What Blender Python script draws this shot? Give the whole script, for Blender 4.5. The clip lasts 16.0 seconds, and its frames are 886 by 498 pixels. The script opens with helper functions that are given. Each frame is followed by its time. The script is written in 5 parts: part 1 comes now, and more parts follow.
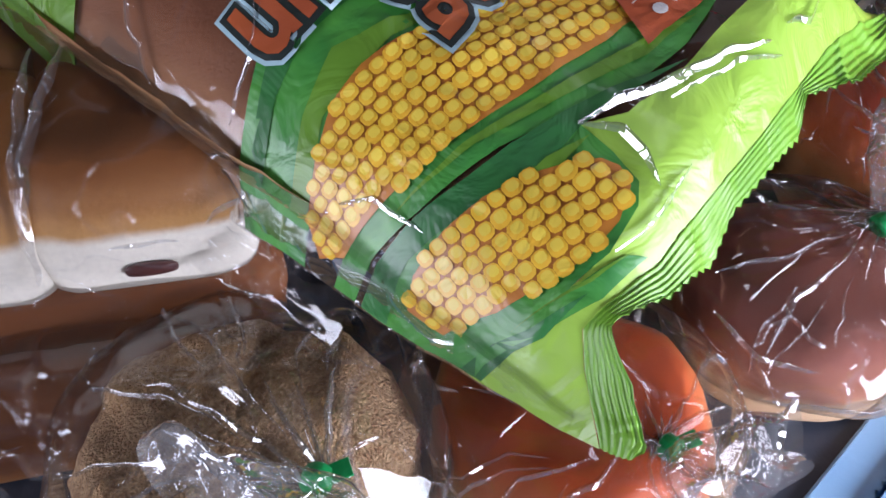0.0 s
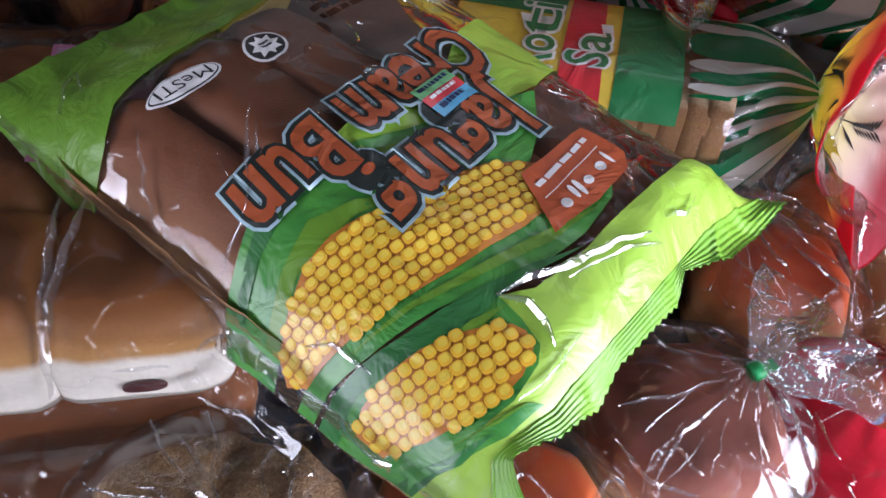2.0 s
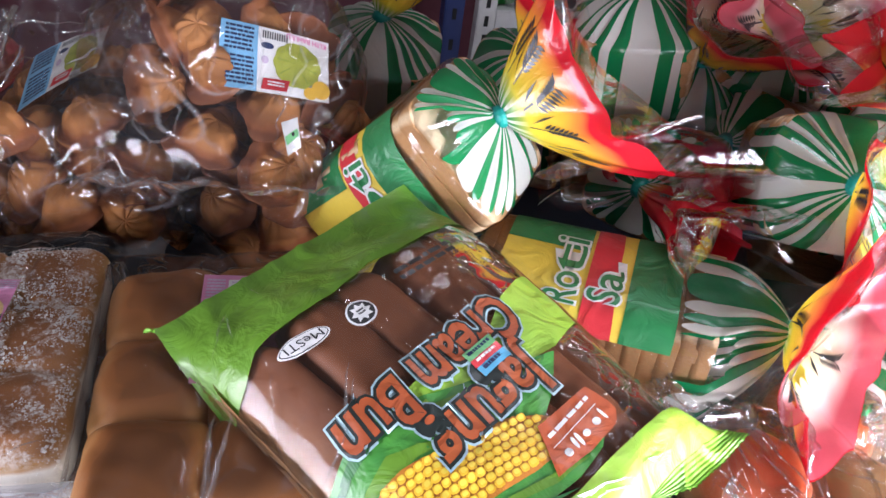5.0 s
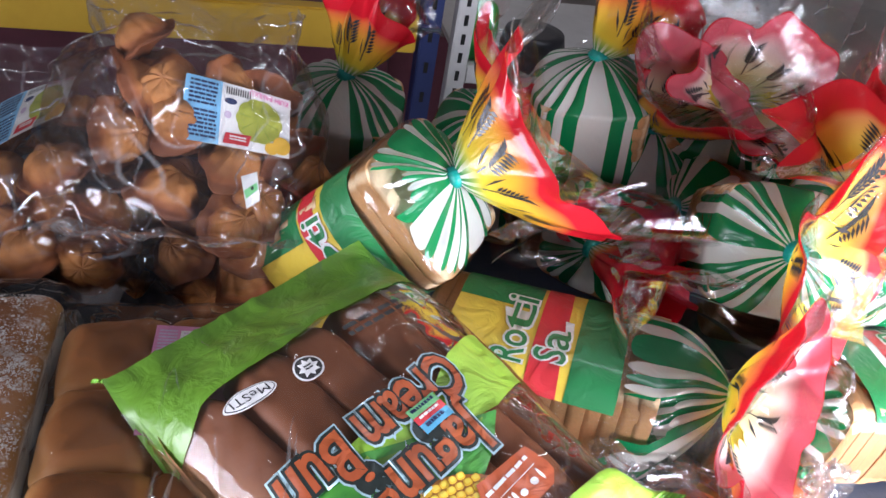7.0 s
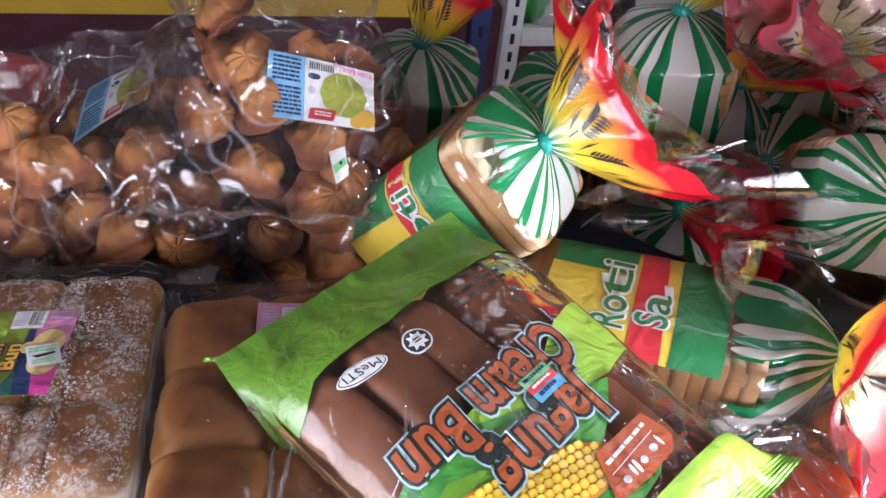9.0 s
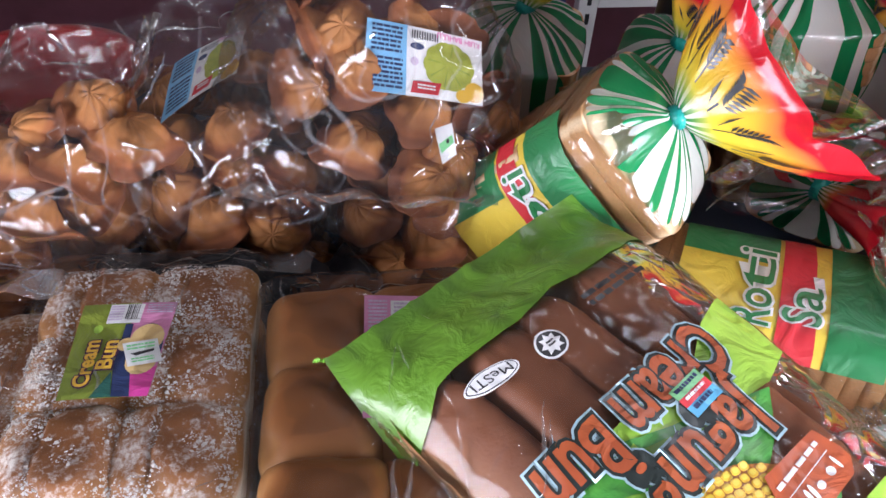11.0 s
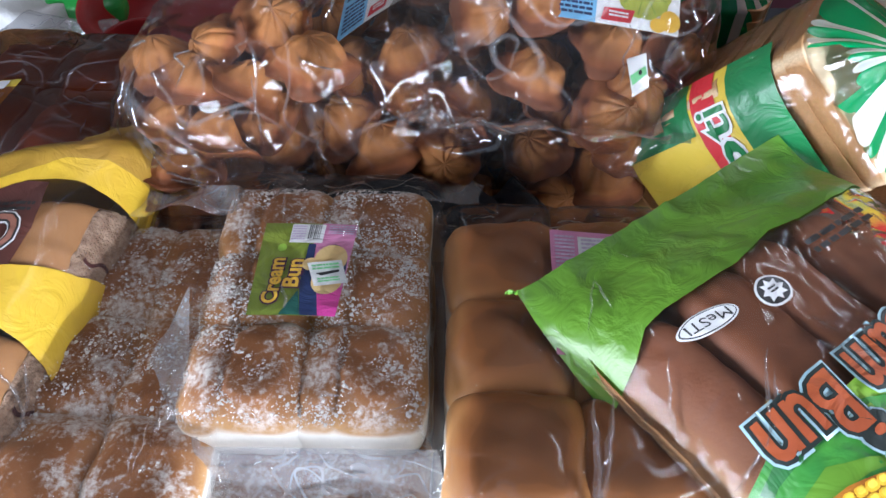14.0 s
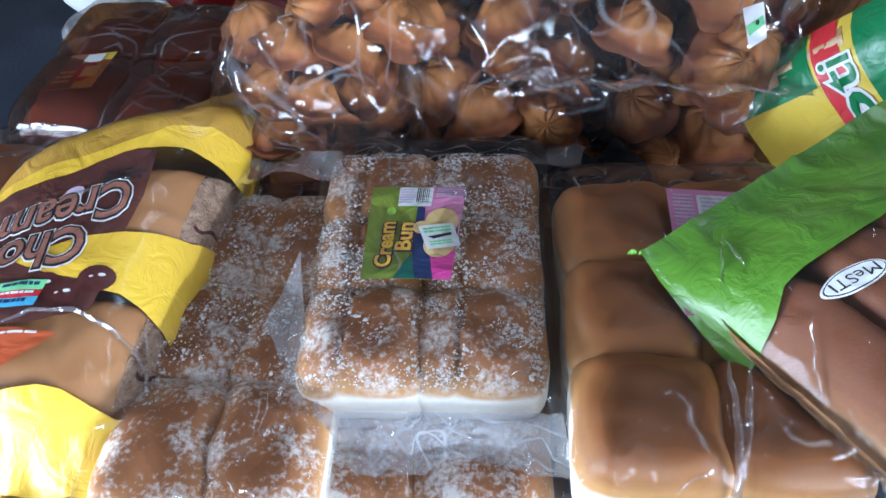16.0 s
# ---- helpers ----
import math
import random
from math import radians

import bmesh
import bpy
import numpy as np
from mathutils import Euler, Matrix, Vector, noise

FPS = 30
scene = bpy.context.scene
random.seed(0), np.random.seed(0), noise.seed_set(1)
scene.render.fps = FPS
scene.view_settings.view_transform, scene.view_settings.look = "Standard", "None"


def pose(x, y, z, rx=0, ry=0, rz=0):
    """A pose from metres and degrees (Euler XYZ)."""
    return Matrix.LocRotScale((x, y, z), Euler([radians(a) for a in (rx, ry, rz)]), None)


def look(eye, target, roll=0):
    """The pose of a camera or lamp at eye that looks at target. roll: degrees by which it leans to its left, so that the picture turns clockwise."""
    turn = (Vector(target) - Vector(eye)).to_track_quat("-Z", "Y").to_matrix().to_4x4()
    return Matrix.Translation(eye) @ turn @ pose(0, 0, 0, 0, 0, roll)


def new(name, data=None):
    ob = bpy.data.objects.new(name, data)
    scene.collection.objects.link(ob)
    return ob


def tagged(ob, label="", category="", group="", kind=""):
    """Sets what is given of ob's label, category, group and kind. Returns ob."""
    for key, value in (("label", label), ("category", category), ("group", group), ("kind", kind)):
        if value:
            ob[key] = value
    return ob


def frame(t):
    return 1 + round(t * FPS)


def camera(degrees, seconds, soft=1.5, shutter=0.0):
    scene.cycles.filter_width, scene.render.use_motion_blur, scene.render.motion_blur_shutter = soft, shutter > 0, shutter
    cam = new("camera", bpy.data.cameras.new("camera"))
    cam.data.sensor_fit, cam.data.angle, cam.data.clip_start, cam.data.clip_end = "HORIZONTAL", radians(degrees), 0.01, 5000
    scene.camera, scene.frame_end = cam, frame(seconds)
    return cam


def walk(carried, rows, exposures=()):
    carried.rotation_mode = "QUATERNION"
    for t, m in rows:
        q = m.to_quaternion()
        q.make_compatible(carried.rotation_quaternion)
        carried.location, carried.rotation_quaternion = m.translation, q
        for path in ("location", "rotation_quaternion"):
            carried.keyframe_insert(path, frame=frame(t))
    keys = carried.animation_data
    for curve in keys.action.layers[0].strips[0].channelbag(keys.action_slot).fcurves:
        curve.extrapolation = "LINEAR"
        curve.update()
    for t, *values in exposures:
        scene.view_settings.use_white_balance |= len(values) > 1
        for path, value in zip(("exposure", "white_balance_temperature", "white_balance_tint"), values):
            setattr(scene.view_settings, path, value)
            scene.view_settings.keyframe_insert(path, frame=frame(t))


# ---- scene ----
cam = camera(58.4, 16.0)
METRES, EYE, TILT, LEAN, TURN = 0.56, 1.0575, -50.0, -4.0, 0.0
ROWS = [
    (0.0, 0.0, 0.0, 0.0, 0.0, 0.0, 0.0),
    (0.5, 0.0165, -0.0142, 0.0063, -1.33, 0.92, -0.33),
    (1.0, 0.0241, -0.0232, 0.013, -2.95, 2.03, -1.16),
    (1.5, 0.0238, -0.0696, 0.0329, -3.19, 4.04, -1.89),
    (2.0, 0.0142, -0.1188, 0.0382, -2.37, 6.16, -2.58),
    (2.5, 0.009, -0.193, 0.0535, -1.2, 8.15, -2.54),
    (3.0, 0.0157, -0.2454, 0.0901, -0.43, 7.93, -2.3),
    (3.5, 0.0076, -0.2956, 0.1265, 0.58, 6.8, -1.75),
    (4.0, 0.0062, -0.3264, 0.1539, 1.25, 6.54, -3.54),
    (4.5, 0.009, -0.3685, 0.1817, 1.95, 7.84, -5.15),
    (7.0, 0.0434, -0.4255, 0.2139, -0.4, 13.04, -6.83),
    (7.5, 0.026, -0.4293, 0.2118, -0.57, 12.94, -6.47),
    (8.0, 0.0271, -0.4291, 0.2077, 0.18, 12.7, -6.54),
    (8.5, 0.0135, -0.4238, 0.2148, 1.19, 11.79, -5.75),
    (9.0, -0.0277, -0.419, 0.2118, 3.24, 10.26, -5.38),
    (9.5, -0.0584, -0.4123, 0.214, 5.16, 9.55, -5.09),
    (12.0, -0.1765, -0.3004, 0.2617, 8.17, 6.47, -7.13),
    (12.5, -0.1996, -0.3072, 0.2537, 9.47, 6.24, -7.7),
    (13.0, -0.2122, -0.3035, 0.2363, 10.22, 4.97, -7.95),
    (13.5, -0.2317, -0.3018, 0.2273, 11.13, 3.83, -8.55),
    (14.0, -0.2651, -0.3128, 0.2098, 12.2, 3.25, -9.77),
    (14.5, -0.293, -0.3234, 0.1973, 13.09, 2.65, -10.34),
    (15.0, -0.3014, -0.3299, 0.1968, 14.17, 2.53, -10.01),
    (15.5, -0.3217, -0.3155, 0.1838, 14.94, 1.85, -9.34),
    (16.0, -0.3397, -0.3076, 0.1798, 15.82, 1.07, -9.07),
]
walk(cam, [(t, pose(0, 0, EYE, TILT, LEAN, TURN) @ pose(METRES * x, METRES * y, METRES * z, 90 + pitch, roll, yaw)) for t, x, y, z, yaw, pitch, roll in ROWS],
     [(0.0, -1.30, 5850, 24), (2.0, -1.22, 5900, 25), (3.5, -0.58, 6150, 24), (4.5, -0.20, 6100, 23), (7.0, -0.16, 6000, 20), (9.5, -0.16, 6050, 23), (12.5, 0.06, 5950, 19), (15.0, -0.16, 5350, 10), (16.0, -0.14, 5100, 8)])

# ---- world, light, exposure ----
world = bpy.data.worlds.new("sky")
scene.world = world
world.use_nodes = True
wn = world.node_tree.nodes
sky = wn.new("ShaderNodeTexSky")
sky.sky_type, sky.sun_disc = "NISHITA", False
sky.sun_elevation, sky.sun_rotation = radians(58), radians(200)
wn["Background"].inputs["Strength"].default_value = 0.05
world.node_tree.links.new(sky.outputs[0], wn["Background"].inputs[0])

sun = new("sun", bpy.data.lights.new("sun", "SUN"))
sun.data.energy, sun.data.angle, sun.data.color = 3.0, radians(0.6), (1.0, 0.95, 0.88)
sun.matrix_world = look((-1.2, -3.0, 5.4), (0, 0, 0))

# two added lamps for the shop-front daylight; the gap between them leaves the middle dimmer
for spot, target, width, watts in (((0.76, -0.12, 1.00), (0.20, 0.38, 0.85), 0.85, 42.0), ((-0.82, -0.26, 0.88), (-0.42, 0.20, 0.82), 0.6, 19.0)):
    front_lamp = new("added_front_lamp", bpy.data.lights.new("added_front_lamp", "AREA"))
    front_lamp.data.shape, front_lamp.data.size, front_lamp.data.size_y = "RECTANGLE", width, 0.42
    front_lamp.data.energy, front_lamp.data.color = watts, (0.94, 0.97, 1.0)
    front_lamp.matrix_world = look(spot, target)
# unseen fill lamp under the roof, added to brighten tops and the rear right
overhead_fill = new("overhead_fill_light", bpy.data.lights.new("overhead_fill_light", "AREA"))
overhead_fill.data.shape, overhead_fill.data.size, overhead_fill.data.size_y = "RECTANGLE", 1.2, 0.10
overhead_fill.data.energy, overhead_fill.data.color = 4.5, (0.95, 0.98, 1.0)
overhead_fill.matrix_world = look((0.45, 0.75, 2.32), (0.25, 0.55, 0.8))


# ---- materials ----
def material(name):
    m = bpy.data.materials.new(name)
    m.use_nodes = True
    return m, m.node_tree.nodes, m.node_tree.links, m.node_tree.nodes["Principled BSDF"]


def node(nodes, kind, **inputs):
    n = nodes.new(kind)
    for k, v in inputs.items():
        n.inputs[k.replace("_", " ")].default_value = v
    return n


def ramp(nodes, stops, mode="LINEAR"):
    r = nodes.new("ShaderNodeValToRGB")
    r.color_ramp.interpolation = mode
    e = r.color_ramp.elements
    while len(e) < len(stops):
        e.new(0.5)
    for i, (p, c) in enumerate(stops):
        e[i].position, e[i].color = p, (*c, 1)
    return r


def bump(nodes, links, bsdf, source, strength, distance):
    b = node(nodes, "ShaderNodeBump", Strength=strength, Distance=distance)
    links.new(source, b.inputs["Height"])
    links.new(b.outputs[0], bsdf.inputs["Normal"])
    return b


def surface(name, a, b, scale=60, rough=0.6, relief=0.3, fine=400, metal=0.0, coat=0.0, dist=0.001):
    """Two colours mixed by noise at two scales, with a fine relief."""
    m, n, l, p = material(name)
    co = n.new("ShaderNodeTexCoord")
    n1 = node(n, "ShaderNodeTexNoise", Scale=scale, Detail=6.0, Roughness=0.65)
    n2 = node(n, "ShaderNodeTexNoise", Scale=fine, Detail=3.0)
    l.new(co.outputs["Object"], n1.inputs["Vector"]), l.new(co.outputs["Object"], n2.inputs["Vector"])
    r = ramp(n, [(0.3, a), (0.7, b)])
    l.new(n1.outputs[0], r.inputs[0]), l.new(r.outputs[0], p.inputs["Base Color"])
    rr = node(n, "ShaderNodeMapRange", To_Min=max(0.02, rough - 0.12), To_Max=min(1, rough + 0.12))
    l.new(n1.outputs[0], rr.inputs["Value"]), l.new(rr.outputs[0], p.inputs["Roughness"])
    p.inputs["Metallic"].default_value, p.inputs["Coat Weight"].default_value = metal, coat
    p.inputs["Coat Roughness"].default_value = 0.08
    bump(n, l, p, n2.outputs[0], relief, dist)
    return m


def printed(name, a, b=None, scale=25.0, rough=0.40, wrinkle=0.45):
    """Printed plastic film: glossy, crumpled, with a soft change of tone."""
    m, n, l, p = material(name)
    co = n.new("ShaderNodeTexCoord")
    n1 = node(n, "ShaderNodeTexNoise", Scale=scale, Detail=3.0)
    n2 = node(n, "ShaderNodeTexNoise", Scale=38.0, Detail=3.0, Distortion=1.5)
    l.new(co.outputs["Object"], n1.inputs["Vector"]), l.new(co.outputs["Object"], n2.inputs["Vector"])
    # both colours are lifted a little, painting in the film's milky glare
    a, b = (tuple(c * 0.94 + 0.014 for c in q) for q in (a, b or tuple(c * 0.8 for c in a)))
    r = ramp(n, [(0.3, a), (0.7, b)])
    l.new(n1.outputs[0], r.inputs[0]), l.new(r.outputs[0], p.inputs["Base Color"])
    p.inputs["Roughness"].default_value = rough
    p.inputs["Coat Weight"].default_value, p.inputs["Coat Roughness"].default_value = 0.22, 0.09
    bump(n, l, p, n2.outputs[0], wrinkle, 0.006)
    return m


def see_through(name, tint=(0.97, 0.97, 0.97), haze=0.05, scale=45.0, wrinkle=0.6, gloss=0.05, dist=0.004, fold=0.5):
    """Clear crinkled bag film: lets light pass, with sharp highlights, a little haze, and glints painted whitish along
    its folds.
    """
    m, n, l, p = material(name)
    n.remove(p)
    out = n["Material Output"]
    co = n.new("ShaderNodeTexCoord")

    def calc(op, a, b=None, c=None, clamp=False):
        k = n.new("ShaderNodeMath")
        k.operation, k.use_clamp = op, clamp
        for i, x in enumerate((a, b, c)):
            if x is None:
                continue
            if isinstance(x, (int, float)):
                k.inputs[i].default_value = x
            else:
                l.new(x, k.inputs[i])
        return k.outputs[0]

    def creases(sc, sharp, warp):
        t = node(n, "ShaderNodeTexNoise", Scale=sc, Detail=1.0, Distortion=warp)
        l.new(co.outputs["Object"], t.inputs["Vector"])
        return calc("MULTIPLY_ADD", calc("ABSOLUTE", calc("SUBTRACT", t.outputs[0], 0.5)), -sharp, 1.0, True)

    big, small = creases(scale * 0.45, 80.0, 0.8), creases(scale * 1.3, 44.0, 0.4)
    patch = node(n, "ShaderNodeTexNoise", Scale=scale * 0.5, Detail=1.0)
    l.new(co.outputs["Object"], patch.inputs["Vector"])
    where = node(n, "ShaderNodeMapRange", From_Min=0.42, From_Max=0.62)
    l.new(patch.outputs[0], where.inputs["Value"])
    crease = calc("MULTIPLY", calc("MAXIMUM", big, calc("MULTIPLY", small, 0.7)), where.outputs[0])
    n1 = node(n, "ShaderNodeTexNoise", Scale=scale, Detail=1.0, Distortion=1.2)
    l.new(co.outputs["Object"], n1.inputs["Vector"])
    bp = node(n, "ShaderNodeBump", Strength=wrinkle, Distance=dist)
    l.new(calc("MULTIPLY_ADD", crease, 0.9, calc("MULTIPLY", n1.outputs[0], 0.45)), bp.inputs["Height"])
    tr = node(n, "ShaderNodeBsdfTransparent", Color=(*tint, 1))
    hz = node(n, "ShaderNodeBsdfDiffuse", Color=(0.85, 0.86, 0.88, 1))
    gl = node(n, "ShaderNodeBsdfGlossy", Roughness=0.045)
    l.new(bp.outputs[0], gl.inputs["Normal"])
    fr = node(n, "ShaderNodeFresnel", IOR=1.33)
    g = calc("ADD", calc("MULTIPLY_ADD", fr.outputs[0], 0.55, gloss), calc("MULTIPLY", crease, 0.22 * fold))
    m1, m2 = n.new("ShaderNodeMixShader"), n.new("ShaderNodeMixShader")
    # diffuse white on the creases paints in the light they would reflect
    l.new(calc("MULTIPLY_ADD", crease, 0.38 * fold, haze), m1.inputs[0])
    l.new(tr.outputs[0], m1.inputs[1]), l.new(hz.outputs[0], m1.inputs[2])
    l.new(g, m2.inputs[0]), l.new(m1.outputs[0], m2.inputs[1]), l.new(gl.outputs[0], m2.inputs[2])
    l.new(m2.outputs[0], out.inputs["Surface"])
    return m


def crust(name, top, edge, crumb, line=0.46, scale=30, rough=0.42, relief=0.12, dust=0.0):
    """Baked bread: a browned, slightly glossy crust above pale crumb sides."""
    m, n, l, p = material(name)
    co = n.new("ShaderNodeTexCoord")
    sep = n.new("ShaderNodeSeparateXYZ")
    l.new(co.outputs["Generated"], sep.inputs[0])
    n1 = node(n, "ShaderNodeTexNoise", Scale=scale, Detail=5.0, Roughness=0.6)
    n2 = node(n, "ShaderNodeTexNoise", Scale=scale * 14, Detail=5.0, Roughness=0.7)
    l.new(co.outputs["Object"], n1.inputs["Vector"]), l.new(co.outputs["Object"], n2.inputs["Vector"])
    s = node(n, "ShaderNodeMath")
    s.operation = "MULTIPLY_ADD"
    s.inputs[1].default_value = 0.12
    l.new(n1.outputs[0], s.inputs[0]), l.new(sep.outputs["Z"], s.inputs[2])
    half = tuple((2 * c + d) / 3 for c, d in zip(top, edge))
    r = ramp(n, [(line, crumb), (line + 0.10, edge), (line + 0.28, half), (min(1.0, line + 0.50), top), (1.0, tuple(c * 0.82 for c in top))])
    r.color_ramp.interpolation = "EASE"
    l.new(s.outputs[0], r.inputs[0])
    if dust:
        d1 = node(n, "ShaderNodeTexNoise", Scale=260.0, Detail=4.0, Roughness=0.7)
        d2 = node(n, "ShaderNodeTexNoise", Scale=34.0, Detail=3.0)
        l.new(co.outputs["Object"], d1.inputs["Vector"]), l.new(co.outputs["Object"], d2.inputs["Vector"])
        ad = n.new("ShaderNodeMath")
        l.new(d1.outputs[0], ad.inputs[0]), l.new(d2.outputs[0], ad.inputs[1])
        ma = node(n, "ShaderNodeMapRange", From_Min=0.94, From_Max=1.2, To_Max=dust)
        l.new(ad.outputs[0], ma.inputs["Value"])
        up = node(n, "ShaderNodeMapRange", From_Min=0.55, From_Max=0.75)
        l.new(sep.outputs["Z"], up.inputs["Value"])
        mu = n.new("ShaderNodeMath")
        mu.operation = "MULTIPLY"
        l.new(ma.outputs[0], mu.inputs[0]), l.new(up.outputs[0], mu.inputs[1])
        dm = n.new("ShaderNodeMix")
        dm.data_type = "RGBA"
        dm.inputs["B"].default_value = (0.80, 0.77, 0.72, 1)
        l.new(mu.outputs[0], dm.inputs["Factor"]), l.new(r.outputs[0], dm.inputs["A"])
        r = dm
    info = n.new("ShaderNodeObjectInfo")
    hs = n.new("ShaderNodeHueSaturation")
    v = node(n, "ShaderNodeMapRange", To_Min=0.80, To_Max=1.16)
    vm = n.new("ShaderNodeMath")
    vm.operation = "MULTIPLY_ADD"
    vm.inputs[1].default_value = 0.35
    l.new(info.outputs["Random"], vm.inputs[0]), l.new(n2.outputs[0], vm.inputs[2])
    l.new(vm.outputs[0], v.inputs["Value"]), l.new(v.outputs[0], hs.inputs["Value"])
    l.new(r.outputs["Result" if dust else 0], hs.inputs["Color"]), l.new(hs.outputs[0], p.inputs["Base Color"])
    p.inputs["Roughness"].default_value = rough
    p.inputs["Specular IOR Level"].default_value = 0.35
    bump(n, l, p, n2.outputs[0], relief, 0.002)
    return m


def sliced_bread(name, rind, crumb):
    """A slice: pale crumb faces inside a browned rind."""
    m, n, l, p = material(name)
    co = n.new("ShaderNodeTexCoord")
    sep = n.new("ShaderNodeSeparateXYZ")
    l.new(co.outputs["Generated"], sep.inputs[0])

    def calc(op, a, b=None, c=None):
        k = n.new("ShaderNodeMath")
        k.operation = op
        for i, x in enumerate((a, b, c)):
            if x is None:
                continue
            if isinstance(x, (int, float)):
                k.inputs[i].default_value = x
            else:
                l.new(x, k.inputs[i])
        return k.outputs[0]
    ax = calc("ABSOLUTE", calc("MULTIPLY_ADD", sep.outputs["X"], 2.0, -1.0))
    ay = calc("ABSOLUTE", calc("MULTIPLY_ADD", sep.outputs["Y"], 2.0, -1.0))
    far = calc("MAXIMUM", ax, ay)
    n1 = node(n, "ShaderNodeTexNoise", Scale=45.0, Detail=4.0)
    n2 = node(n, "ShaderNodeTexNoise", Scale=600.0, Detail=4.0)
    l.new(co.outputs["Object"], n1.inputs["Vector"]), l.new(co.outputs["Object"], n2.inputs["Vector"])
    edge = calc("MULTIPLY_ADD", n1.outputs[0], 0.10, far)
    rp = ramp(n, [(0.90, crumb), (0.97, tuple((a + b) / 2 for a, b in zip(rind, crumb))), (1.03 - 0.03, rind)])
    l.new(edge, rp.inputs[0])
    hs = n.new("ShaderNodeHueSaturation")
    l.new(calc("MULTIPLY_ADD", n2.outputs[0], 0.5, 0.75), hs.inputs["Value"])
    l.new(rp.outputs[0], hs.inputs["Color"]), l.new(hs.outputs[0], p.inputs["Base Color"])
    p.inputs["Roughness"].default_value = 0.8
    bump(n, l, p, n2.outputs[0], 0.4, 0.002)
    return m


def stripes_film(name, green, white, cut, tail):
    """Bag film printed with stripes round the gathered end and a coloured tail; clear elsewhere. u runs round, v along."""
    m, n, l, p = material(name)
    out = n["Material Output"]
    uv = n.new("ShaderNodeUVMap")
    sep = n.new("ShaderNodeSeparateXYZ")
    l.new(uv.outputs[0], sep.inputs[0])

    def calc(op, a, b=None, c=None):
        k = n.new("ShaderNodeMath")
        k.operation = op
        for i, x in enumerate((a, b, c)):
            if x is None:
                continue
            if isinstance(x, (int, float)):
                k.inputs[i].default_value = x
            else:
                l.new(x, k.inputs[i])
        return k.outputs[0]

    f = calc("FRACT", calc("MULTIPLY", sep.outputs["X"], 17.0))
    is_white = calc("GREATER_THAN", f, 0.52)
    bow = calc("SQRT", calc("SUBTRACT", 1.0, calc("POWER", calc("ABSOLUTE", calc("SUBTRACT", calc("MULTIPLY", f, 4.0), calc("MULTIPLY_ADD", is_white, 2.0, 1.0))), 2.0)))
    gap = calc("GREATER_THAN", calc("COSINE", calc("MULTIPLY_ADD", sep.outputs["X"], 12.566, 0.9)), 0.70)
    begin = calc("ADD", calc("MULTIPLY_ADD", bow, -0.035, cut + 0.03), calc("MULTIPLY", gap, 0.09 if cut > 0.1 else 0.0))
    on = calc("GREATER_THAN", sep.outputs["Y"], begin)
    stripe = n.new("ShaderNodeMix")
    stripe.data_type = "RGBA"
    stripe.inputs["A"].default_value, stripe.inputs["B"].default_value = (*green, 1), (*white, 1)
    l.new(is_white, stripe.inputs["Factor"])
    rt = ramp(n, tail)
    l.new(sep.outputs["Y"], rt.inputs[0])
    to_tail = node(n, "ShaderNodeMapRange", From_Min=0.57, From_Max=0.62)
    l.new(sep.outputs["Y"], to_tail.inputs["Value"])
    col = n.new("ShaderNodeMix")
    col.data_type = "RGBA"
    l.new(to_tail.outputs[0], col.inputs["Factor"])
    l.new(stripe.outputs["Result"], col.inputs["A"]), l.new(rt.outputs[0], col.inputs["B"])
    l.new(col.outputs["Result"], p.inputs["Base Color"])
    p.inputs["Roughness"].default_value = 0.25
    p.inputs["Coat Weight"].default_value, p.inputs["Coat Roughness"].default_value = 0.6, 0.05
    co = n.new("ShaderNodeTexCoord")
    n2 = node(n, "ShaderNodeTexNoise", Scale=40.0, Detail=3.0, Distortion=1.5)
    l.new(co.outputs["Object"], n2.inputs["Vector"])
    bump(n, l, p, n2.outputs[0], 0.5, 0.004)
    tl = n.new("ShaderNodeBsdfTranslucent")
    l.new(col.outputs["Result"], tl.inputs[0])
    mixt = n.new("ShaderNodeMixShader")
    mixt.inputs[0].default_value = 0.42
    l.new(p.outputs[0], mixt.inputs[1]), l.new(tl.outputs[0], mixt.inputs[2])
    tr = node(n, "ShaderNodeBsdfTransparent", Color=(0.96, 0.96, 0.96, 1))
    gl = node(n, "ShaderNodeBsdfGlossy", Roughness=0.08)
    fr = node(n, "ShaderNodeFresnel", IOR=1.5)
    bp = node(n, "ShaderNodeBump", Strength=0.6, Distance=0.004)
    l.new(n2.outputs[0], bp.inputs["Height"])
    l.new(bp.outputs[0], gl.inputs["Normal"])
    g = calc("MULTIPLY_ADD", fr.outputs[0], 0.5, 0.05)
    clear = n.new("ShaderNodeMixShader")
    l.new(g, clear.inputs[0]), l.new(tr.outputs[0], clear.inputs[1]), l.new(gl.outputs[0], clear.inputs[2])
    on2 = calc("MULTIPLY", calc("MULTIPLY", on, calc("LESS_THAN", sep.outputs["Y"], 0.85)), 0.97)
    last = n.new("ShaderNodeMixShader")
    l.new(on2, last.inputs[0]), l.new(clear.outputs[0], last.inputs[1]), l.new(mixt.outputs[0], last.inputs[2])
    l.new(last.outputs[0], out.inputs["Surface"])
    return m


